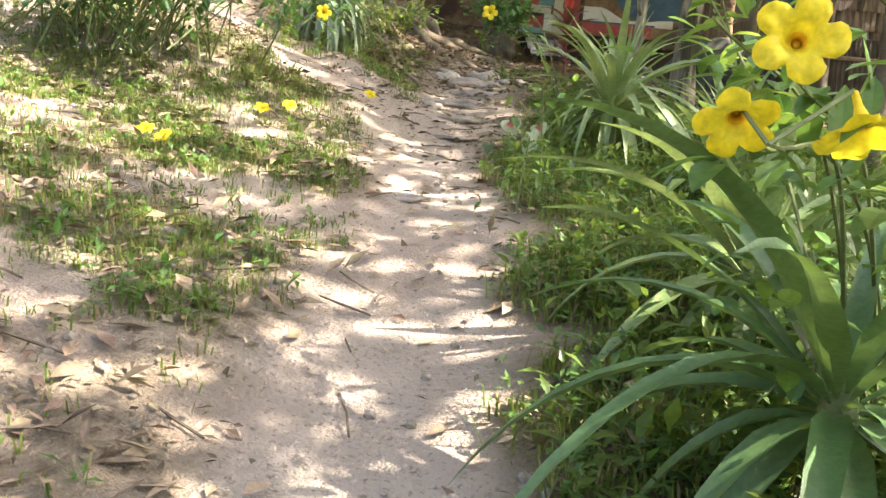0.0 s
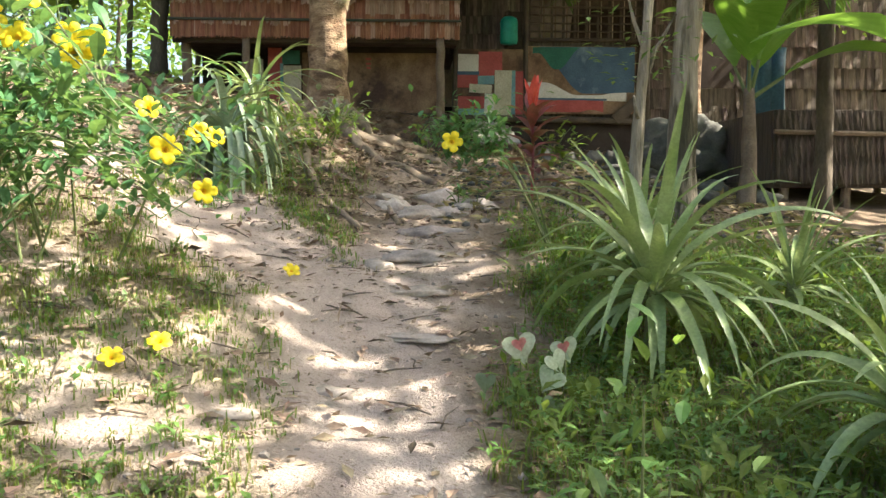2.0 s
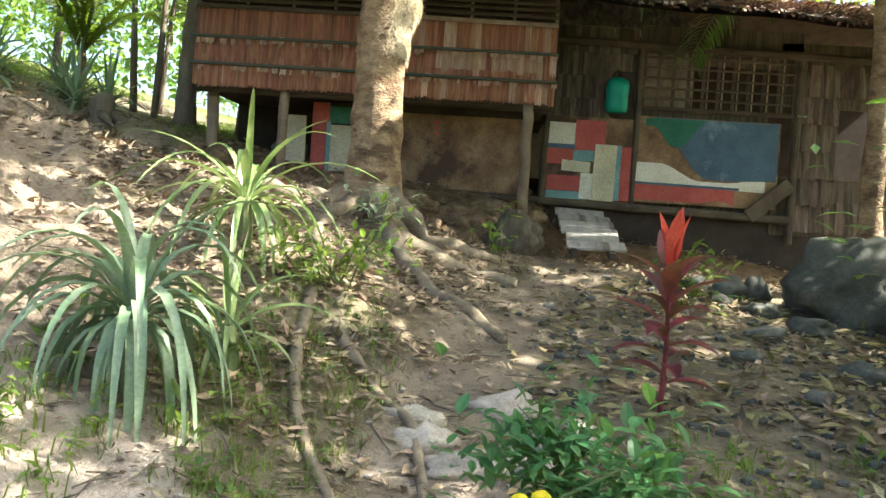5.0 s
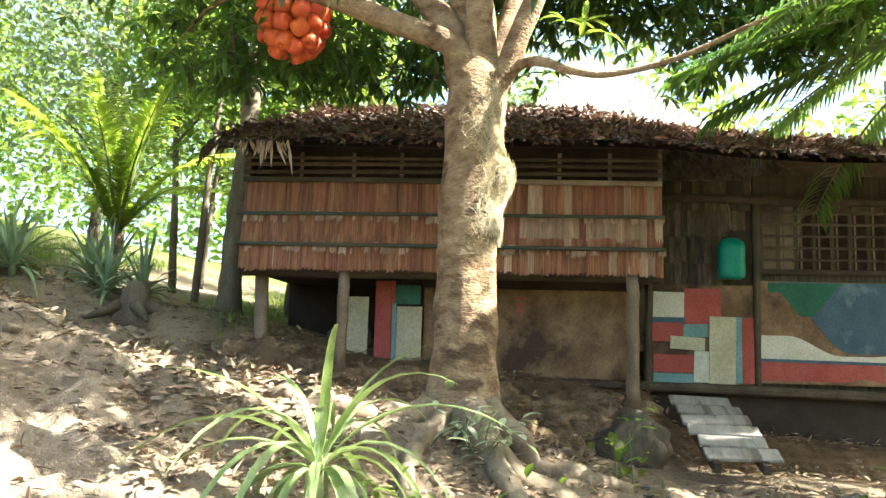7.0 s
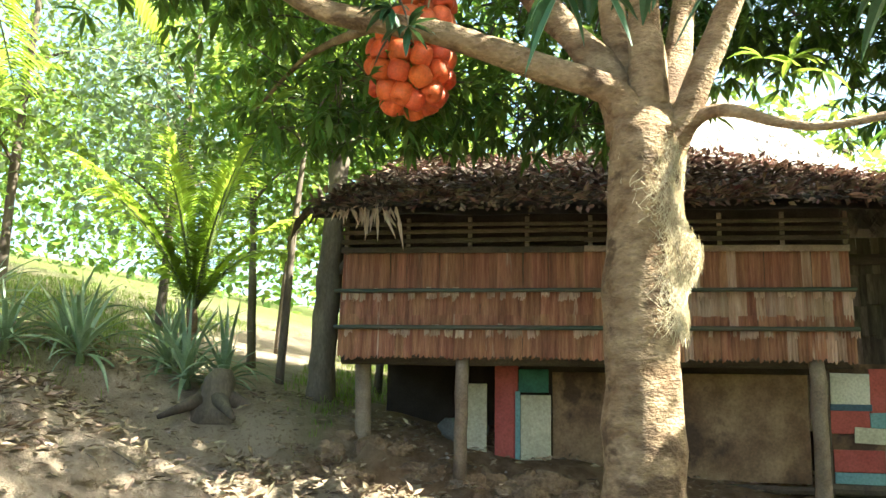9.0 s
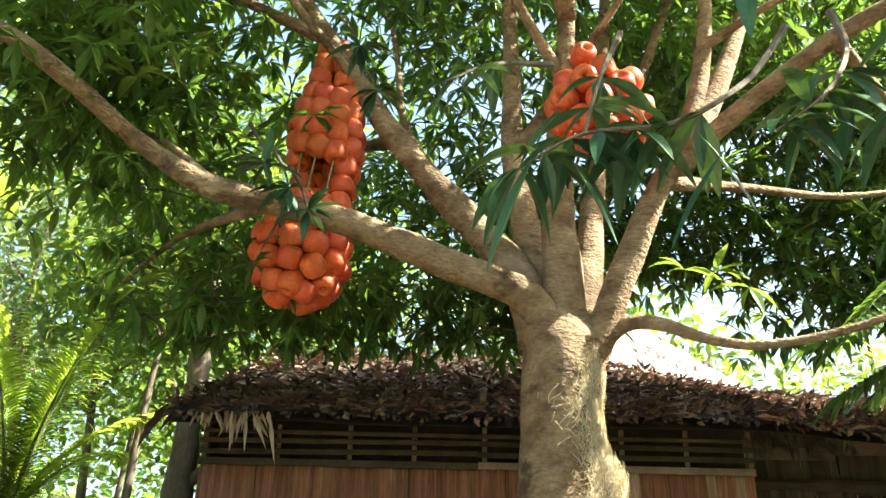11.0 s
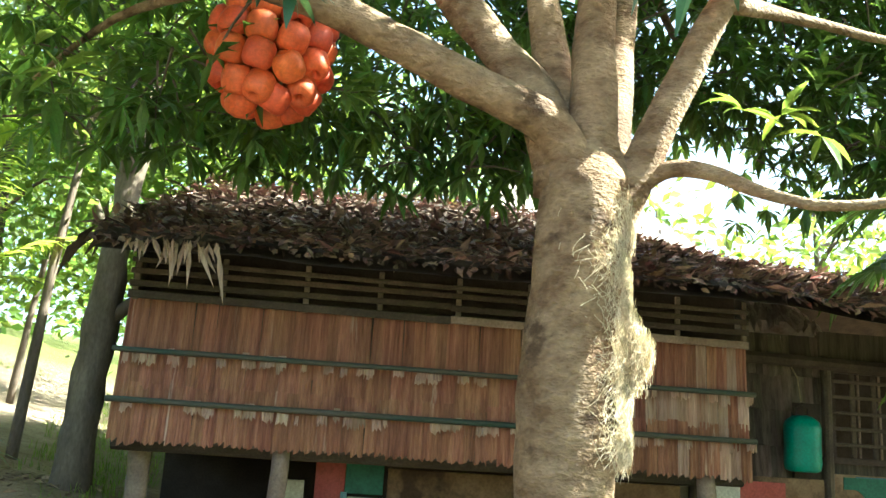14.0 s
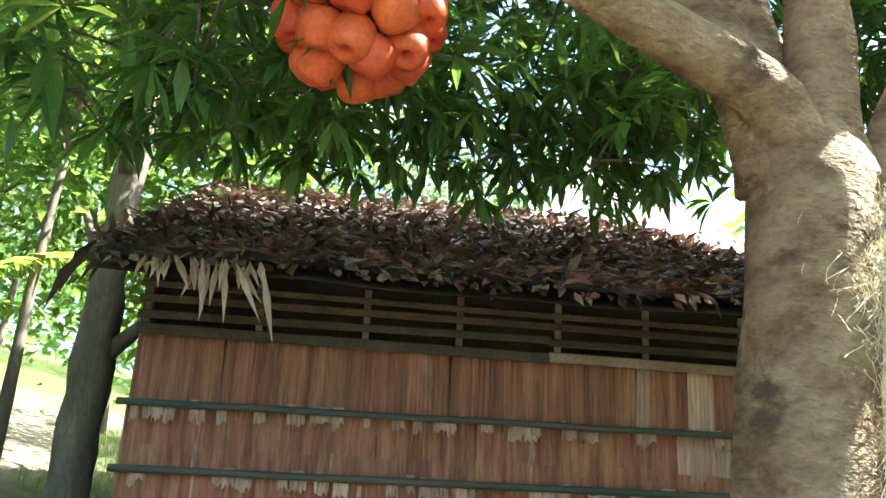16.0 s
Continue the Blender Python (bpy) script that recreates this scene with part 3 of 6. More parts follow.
# boards closing the space under the room; dark ones stand for its shade
part("brown_board", Geo().box((0.36, 15.30, 3.12), (2.1, 0.025, 0.88)), M["ply"], house, "stained brown board closing the space below the floor")
# dark sheets added where the void below the floor lies in shade
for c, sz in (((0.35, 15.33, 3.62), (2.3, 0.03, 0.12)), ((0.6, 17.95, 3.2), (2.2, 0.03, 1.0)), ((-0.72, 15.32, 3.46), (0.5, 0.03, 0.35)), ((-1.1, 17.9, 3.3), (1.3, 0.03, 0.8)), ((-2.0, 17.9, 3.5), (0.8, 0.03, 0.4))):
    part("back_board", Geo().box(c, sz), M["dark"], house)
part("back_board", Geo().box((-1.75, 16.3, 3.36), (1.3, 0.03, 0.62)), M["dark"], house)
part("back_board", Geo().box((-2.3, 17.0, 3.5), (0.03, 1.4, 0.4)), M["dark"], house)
part("cream_board", Geo().box((-1.37, 15.24, 3.15), (0.23, 0.02, 0.60), pose(0, 0, 0)), M["cream"], house)
part("red_board", Geo().box((-1.10, 15.24, 3.17), (0.17, 0.02, 0.90)).box((-1.0, 15.25, 3.17), (0.035, 0.02, 0.9)), M["red"], house)
part("teal_strip", Geo().box((-0.985, 15.235, 3.05), (0.045, 0.022, 0.68)), M["teal"], house)
part("cream_board", Geo().box((-0.83, 15.24, 3.02), (0.26, 0.02, 0.68)), M["cream"], house)
part("green_board", Geo().box((-0.85, 15.245, 3.48), (0.26, 0.02, 0.20)), M["green"], house, "dark green board")
for k, z in enumerate((3.47, 3.40, 3.34)):
    part("red_mark", Geo().box((0.29, 15.283, z), (0.085 - 0.012 * k, 0.006, 0.032), None, 0.012), M["red"], house)

# ---- the right-hand room ----
YW = 15.52
for c, sz in (((6.5, 2.75), (4.4, 0.7)), ((4.77, 3.5), (0.5, 0.9)), ((7.35, 3.5), (2.8, 0.9)), ((6.5, 4.3), (4.4, 0.75)), ((2.15, 4.0), (1.0, 1.3)), ((3.6, 4.65), (1.9, 0.3)), ((3.4, 3.2), (1.6, 1.2))):
    part("wall_panel", Geo().box((c[0], YW + 0.05, c[1]), (sz[0], 0.05, sz[1])), M["nipa_dark"], house)
# dark sheet added to put shade below the sill
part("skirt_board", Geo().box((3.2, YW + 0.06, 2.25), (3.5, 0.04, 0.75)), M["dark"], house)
# rear wall in the shade colour, so that openings look dark
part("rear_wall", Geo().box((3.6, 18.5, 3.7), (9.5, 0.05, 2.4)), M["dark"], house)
g = Geo()
for row in range(6):
    z = 2.45 + row * 0.32
    for j in range(64):
        x = 4.5 + j * 0.058
        if 4.98 < x < 5.95 and 2.75 < z < 3.85:
            continue
        g.add(*[(lambda w, h, d: ([(-w, -d, 0), (w, -d, R.uniform(-0.03, 0.03)), (w, 0, h), (-w, 0, h), (-w, -d + 0.006, 0), (w, -d + 0.006, 0)], [(0, 1, 2, 3), (1, 0, 4, 5), (3, 2, 5, 4)]))(0.034, 0.38, 0.035)][0],
              pose(x, YW + 0.01, z, R.uniform(-4, 2), R.uniform(-5, 5), R.uniform(-8, 8)))
for row in range(4):
    z = 3.62 + row * 0.27
    for j in range(17):
        x = 1.66 + j * 0.058
        if x > 2.3 and z < 3.7:
            continue
        g.add([(-0.033, -0.03, R.uniform(-0.02, 0.02)), (0.033, -0.03, R.uniform(-0.02, 0.02)), (0.033, 0, 0.32), (-0.033, 0, 0.32), (-0.033, -0.024, 0), (0.033, -0.024, 0)], [(0, 1, 2, 3), (1, 0, 4, 5), (3, 2, 5, 4)],
              pose(x, YW + 0.01, z, R.uniform(-3, 1), R.uniform(-2, 2), R.uniform(-6, 6)))
part("wall_shingles", g, M["nipa_dark"], house, "weathered palm shingles, darkened for the shade they hang in", kind="stuff")
part("sill_beam", rough_beam((1.5, YW - 0.06, 2.63), (4.5, YW - 0.06, 2.58), 0.05, 8, 4, 8), M["wood_dark"], house)
part("eave_beam", rough_beam((1.5, YW - 0.1, 4.55), (7.5, YW - 0.1, 4.45), 0.05, 8, 14, 8), M["wood_dark"], house)
part("corner_post", rough_beam((2.66, YW - 0.04, 2.6), (2.66, YW - 0.04, 4.6), 0.035, 8, 21, 6), M["wood_dark"], house)
part("corner_post", rough_beam((1.58, YW - 0.04, 2.6), (1.60, YW - 0.04, 4.7), 0.04, 8, 22, 6), M["wood_dark"], house)
part("corner_post", rough_beam((4.52, YW - 0.04, 2.3), (4.52, YW - 0.04, 4.5), 0.045, 8, 24, 6), M["wood_dark"], house)

# lattice window
lattice = part("lattice_window", Geo().box((3.57, YW - 0.02, 4.50), (1.88, 0.05, 0.05)).box((3.57, YW - 0.02, 3.81), (1.88, 0.05, 0.05)).box((2.70, YW - 0.02, 4.15), (0.05, 0.05, 0.66)).box((4.46, YW - 0.02, 4.15), (0.05, 0.05, 0.66)),
               M["wood_dark"], house, "open lattice window of thin bamboo slats")
# slats in dark wood, the window's shadow put into their colour
for j in range(9):
    part("slat", bar((2.88 + j * 0.175, YW - 0.02, 4.155), (0.04, 0.018, 0.64)), M["wood_dark"], lattice)
    part("slat", bar((2.93 + j * 0.175, YW - 0.02, 4.155), (0.018, 0.014, 0.64)), M["wood"], lattice)
for z in (3.93, 4.05, 4.17, 4.29, 4.41):
    part("slat", bar((3.57, YW - 0.042, z), (1.74, 0.018, 0.028)), M["wood_dark"], lattice)

# painted boards beside the ramp
def board(x0, x1, z0, z1, m, dy=0.0, label="", tilt=0.0):
    return part("painted_board", Geo().box((0, 0, 0), (x1 - x0, 0.014, z1 - z0), pose((x0 + x1) / 2, YW - 0.05 - dy, (z0 + z1) / 2, 0, tilt, 0), 0.003), M[m], house, label)


board(1.62, 2.62, 2.66, 3.66, "ply", -0.02)
board(1.63, 1.94, 3.32, 3.58, "white", 0.004, "", 1)
board(1.94, 2.30, 3.25, 3.62, "red", 0.0)
board(1.62, 1.95, 3.27, 3.325, "blue", 0.006)
board(1.62, 1.93, 3.08, 3.272, "red", 0.0)
board(1.93, 2.18, 3.13, 3.26, "teal", 0.004, "", -2)
board(1.80, 2.14, 3.00, 3.13, "cream", 0.010, "peeling cream board", 3)
board(1.63, 2.05, 2.77, 2.95, "red", 0.0)
board(1.63, 2.12, 2.67, 2.765, "teal", 0.002)
board(2.18, 2.44, 2.67, 3.34, "cream", 0.018, "tall cream board with flaking paint", 1)
board(2.44, 2.50, 2.68, 3.34, "teal", 0.012)
board(2.50, 2.62, 2.68, 3.33, "red", 0.006)
board(2.03, 2.19, 2.68, 2.99, "white", 0.012, "", 2)

# mural board: wavy fields of paint, one raised sheet each
mural = part("mural_board", Geo().box((3.50, YW - 0.045, 3.20), (1.68, 0.016, 1.02), pose(0, 0, 0)), M["ply"], house, "painted board with green, blue, white and red fields")


def field(name, top, bottom, x0, x1, m, d):
    g, n = Geo(), 24
    for i in range(n + 1):
        x = x0 + (x1 - x0) * i / n
        for y, z in ((0, top(x)), (0, bottom(x)), (0.006, top(x)), (0.006, bottom(x))):
            g.v.append((x, YW - 0.056 - d + y, z))
    for i in range(n):
        a = 4 * i
        g.f += [(a, a + 1, a + 5, a + 4), (a, a + 4, a + 6, a + 2), (a + 1, a + 3, a + 7, a + 5)]
    g.f += [(0, 2, 3, 1), (4 * n, 4 * n + 1, 4 * n + 3, 4 * n + 2)]
    return part(name, g, M[m], mural)


def wave(x):
    return 2.975 + 0.19 * smooth(3.45, 2.95, x) + 0.07 * smooth(3.75, 4.2, x)


field("red_field", lambda x: 2.92 - 0.01 * (x - 2.7), lambda x: 2.72 + 0.035 * math.sin(9 * x) * (x > 3.5), 2.68, 3.85, "red", 0.0)
field("white_field", wave, lambda x: 2.915 - 0.02 * (x - 2.7), 2.68, 4.20, "white", 0.002)
field("blue_line", lambda x: 2.935 - 0.01 * (x - 2.7), lambda x: 2.905 - 0.01 * (x - 2.7), 2.68, 3.9, "blue", 0.004)
field("blue_field", lambda x: 3.70, lambda x: 3.62 - 0.62 * smooth(2.85, 3.55, x) + 0.02 * smooth(3.8, 4.3, x), 2.86, 4.32, "blue", 0.004)
field("green_field", lambda x: 3.69, lambda x: 3.36 + 0.24 * smooth(3.1, 2.85, x) + 0.33 * smooth(3.15, 3.5, x), 2.76, 3.48, "green", 0.006)
part("loose_board", Geo().box((0, 0, 0), (0.62, 0.02, 0.17), pose(4.25, YW - 0.11, 2.80, 0, -42, 0)), M["wood_dark"], house, "grey board leaning on the wall")
# flat dark panel, painted as the shade inside an opening
part("door_gap", Geo().box((2.50, YW - 0.01, 3.85), (0.22, 0.03, 0.75)), M["dark"], house, "dark panel painted as a narrow shaded opening")

# hanging jug
jug = thing("water_jug", "green plastic jug hanging by the house wall", "jug", (2.385, YW - 0.16, 3.71))
g = Geo()
prof = [(0.10, 0.0), (0.135, 0.015), (0.145, 0.06), (0.14, 0.20), (0.145, 0.32), (0.13, 0.37), (0.08, 0.405), (0.045, 0.415)]
for k, (r, z) in enumerate(prof):
    for j in range(14):
        t = 2 * math.pi * j / 14
        e = 1 + 0.12 * abs(math.sin(2 * t))
        g.v.append((1.05 * r * e * math.cos(t), 0.75 * r * e * math.sin(t), z))
for k in range(len(prof) - 1):
    for j in range(14):
        a, b = k * 14 + j, k * 14 + (j + 1) % 14
        g.f.append((a, b, b + 14, a + 14))
g.f += [tuple(range(14))[::-1], tuple(range(14 * (len(prof) - 1), 14 * len(prof)))]
g.v = [(x * 0.86, y * 0.86, z) for x, y, z in g.v]
part("body", g, M["jug"], jug, smooth=True)
part("handle", Geo().tube([(-0.05, 0, 0.40), (-0.05, 0, 0.47), (0, 0, 0.50), (0.05, 0, 0.47), (0.05, 0, 0.40)], [0.012] * 5, 6), M["dark"], jug, "black handle")
part("cord", Geo().tube([(0, 0, 0.49), (0.0, 0.05, 0.70), (0.0, 0.15, 0.80)], [0.005] * 3, 5), M["cord"], jug)

# ---- roof of palm thatch ----
def roof_z(x, y):
    """Height of the thatch over the front slope."""
    ey = 14.02 + 0.25 * smooth(1.4, 2.4, x)
    top = 17.6
    t = (y - ey) / (top - ey)
    return 4.80 - 0.04 * smooth(1.0, 6.5, x) * 4 + (1.36 - 0.34 * smooth(0.3, 3.0, x)) * t - 0.10 * t * (1 - t) + 0.04 * wob(x, y, 1.5, 2), ey


def make_roof():
    g = Geo()
    nx, ny = 90, 16
    for j in range(ny + 1):
        for i in range(nx + 1):
            x = -2.5 + 9.95 * i / nx
            _, ey = roof_z(x, 15)
            y = ey + (17.6 - ey) * j / ny
            z = roof_z(x, y)[0]
            g.v.append((x, y, z - 0.02))
    for j in range(ny):
        for i in range(nx):
            a = j * (nx + 1) + i
            g.f.append((a, a + 1, a + nx + 2, a + nx + 1))
    k = len(g.v)
    for i in range(nx + 1):
        x = -2.5 + 9.95 * i / nx
        g.v += [(x, 17.6, roof_z(x, 17.6)[0] - 0.02), (x, 20.4, roof_z(x, 17.6)[0] - 1.1), (x, 17.6, roof_z(x, 17.6)[0] - 0.1), (x, roof_z(x, 15)[1], roof_z(x, roof_z(x, 15)[1])[0] - 0.09)]
    for i in range(nx):
        a = k + 4 * i
        g.f += [(a, a + 4, a + 5, a + 1), (a + 2, a + 3, a + 7, a + 6)]
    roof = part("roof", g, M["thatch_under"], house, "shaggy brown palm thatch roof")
    g = Geo()
    rr = random.Random(3)
    for _ in range(15000):
        x, t = rr.uniform(-2.54, 7.4), rr.random() ** 1.3
        z, ey = roof_z(x, 15)
        y = ey - 0.03 + (17.62 - ey) * t
        z = roof_z(x, y)[0]
        l, w = rr.uniform(0.05, 0.19), rr.uniform(0.010, 0.028)
        d = Vector((rr.gauss(0, 0.9), -1, -0.10 + rr.gauss(0, 0.3)))
        g.quick((x, y, z + rr.uniform(-0.01, 0.05)), d, l, w, (rr.gauss(0, 0.5), rr.gauss(0, 0.4), 1))
    for _ in range(520):
        x = rr.uniform(-2.52, 7.4)
        ey = roof_z(x, 15)[1]
        z = roof_z(x, ey)[0]
        g.quick((x, ey + rr.uniform(-0.02, 0.10), z - rr.uniform(0, 0.03)), (rr.gauss(0, 0.5), -0.8 + rr.gauss(0, 0.3), -0.5), rr.uniform(0.04, 0.10), rr.uniform(0.012, 0.026), (0, -1, 0.4))
    part("thatch_leaves", g, M["thatch"], roof, kind="stuff")
    g = Geo()
    for i in range(26):
        t = i / 25
        y = 14.02 + 3.1 * t
        g.quick((-2.50 + rr.uniform(-0.03, 0.05), y, roof_z(-2.6, y)[0] + 0.01), (-0.42 + rr.gauss(0, 0.15), rr.gauss(-0.1, 0.2), -0.9 + rr.gauss(0, 0.15)), rr.uniform(0.22, 0.36), 0.11, (-0.8, -0.2, 0.4))
    part("gable_fringe", g, M["nipa_island"], roof, "brown skin hanging over the gable end")
    g = Geo()
    for i in range(34):
        x = -2.3 + 0.014 * i + rr.gauss(0, 0.02)
        g.quick((x, 14.02 + rr.gauss(0, 0.02), 4.79), (0.25 + rr.gauss(0, 0.3), -0.25, -1), rr.uniform(0.06, 0.25) * (0.6 + i / 34), rr.uniform(0.010, 0.02), (rr.gauss(0, 0.3), -1, 0.2))
    part("pale_fringe", g, M["nipa_pale"], roof, "pale dry leaf ends hanging from the eave")


make_roof()


def peak_roof():
    """Steeper thatched roof rising behind the first."""
    ob = thing("rear_hut", "steep pale thatched roof of a hut behind", "hut", (0, 0, 0))
    g, rr = Geo(), random.Random(5)
    apex, base = (1.0, 19.4, 7.5), 3.9
    ring = [(-0.3, 17.6), (3.8, 17.6), (3.8, 21.5), (-0.3, 21.5)]
    g.v = [apex, (1.35, 19.4, 7.45)] + [(x, y, 5.2) for x, y in ring] + [(x * 0.9 + 0.2, y * 0.96 + 0.8, base - 0.9) for x, y in ring]
    g.f = [(2, 3, 1, 0), (3, 4, 1), (4, 5, 0, 1), (5, 2, 0), (6, 7, 3, 2), (7, 8, 4, 3), (8, 9, 5, 4), (9, 6, 2, 5)]
    # roof and its leaves use the thatch colour paled as sunlit
    part("roof", g, M["thatch_sunlit"], ob)
    g = Geo()
    for _ in range(2600):
        s, t = rr.random(), rr.random()
        a, b = Vector((-0.3, 17.6, 5.2)).lerp(Vector((3.8, 17.6, 5.2)), s), Vector(apex).lerp(Vector((1.35, 19.4, 7.45)), s)
        g.quick(a.lerp(b, t) + Vector((0, -0.03, 0.03)), (rr.gauss(0, 0.4), -0.6, -0.9), rr.uniform(0.12, 0.3), 0.03, (0, -0.6, 0.8))
        a, b = Vector((3.8, 17.6, 5.2)).lerp(Vector((3.8, 21.5, 5.2)), s), Vector(apex).lerp(Vector((1.35, 19.4, 7.45)), 1)
        g.quick(a.lerp(b, t) + Vector((0.03, 0, 0.03)), (0.6, rr.gauss(0, 0.4), -0.9), rr.uniform(0.12, 0.3), 0.03, (0.6, 0, 0.8))
    part("thatch_leaves", g, M["thatch_sunlit"], ob, kind="stuff")


peak_roof()

# ---- ramp up to the house ----
ramp = thing("ramp", "weathered grey plank ramp with cleats leading to the door", "ramp", (0, 0, 0))
slope = math.degrees(math.atan2(2.50 - 2.10, 15.3 - 13.45))
for k in range(6):
    t = (k + 0.5) / 6
    part("plank", Geo().box((0, 0, 0), (0.56 + R.uniform(-0.04, 0.04), 0.18, 0.03), pose(2.04 + R.uniform(-0.02, 0.02), 13.45 + 1.85 * t, 2.14 + 0.40 * t, slope + R.uniform(5, 11), R.uniform(-2, 2), R.uniform(-4, 4)), 0.006), M["wood_grey"], ramp)
part("stringer", Geo().box((0, 0, 0), (0.06, 1.9, 0.08), pose(1.83, 14.37, 2.285, slope, 0, 0)), M["wood_dark"], ramp)
part("stringer", Geo().box((0, 0, 0), (0.06, 1.9, 0.08), pose(2.2, 14.37, 2.285, slope, 0, 0)), M["wood_dark"], ramp)


# ---- the tree with the floats ----
def bent(pts, k=5):
    """Smooth line through pts."""
    p = [Vector(q) for q in pts]
    p = [p[0] * 2 - p[1]] + p + [p[-1] * 2 - p[-2]]
    out = []
    for i in range(1, len(p) - 2):
        for j in range(k):
            t = j / k
            out.append(0.5 * ((2 * p[i]) + (p[i + 1] - p[i - 1]) * t + (2 * p[i - 1] - 5 * p[i] + 4 * p[i + 1] - p[i + 2]) * t * t + (3 * p[i] - p[i - 1] - 3 * p[i + 1] + p[i + 2]) * t ** 3))
    return out + [p[-2]]


def limb(pts, r0, r1, n=9, seed=0.0, g=None):
    c = bent(pts)
    m = len(c) - 1
    return (g or Geo()).tube(c, [(r0 + (r1 - r0) * (i / m) ** 0.8) * (1 + 0.35 * math.exp(-i / 2.5)) for i in range(m + 1)], n, 0.22, seed)


tree = thing("big_tree", "mango-like tree with pale bark and dense dark-green leaves", "tree", (0, 0, 0))
tz = on(-0.07, 12.85)
trunk_line = [(-0.07, 12.85, tz - 0.15), (-0.08, 12.86, tz + 0.15), (-0.07, 12.86, tz + 0.6), (-0.07, 12.85, 3.6), (-0.07, 12.84, 4.2), (-0.05, 12.82, 4.6), (-0.02, 12.82, 4.95), (0.0, 12.82, 5.15)]
c = bent(trunk_line)
rad = np.interp([p.z for p in c], [tz - 0.2, tz, tz + 0.2, tz + 0.6, 3.6, 4.3, 4.7, 4.95, 5.2], [0.40, 0.32, 0.27, 0.235, 0.215, 0.20, 0.21, 0.21, 0.11])
part("trunk", Geo().tube(c, list(rad), 22, 0.14, 1.0), M["bark"], tree, "thick pale trunk", True)
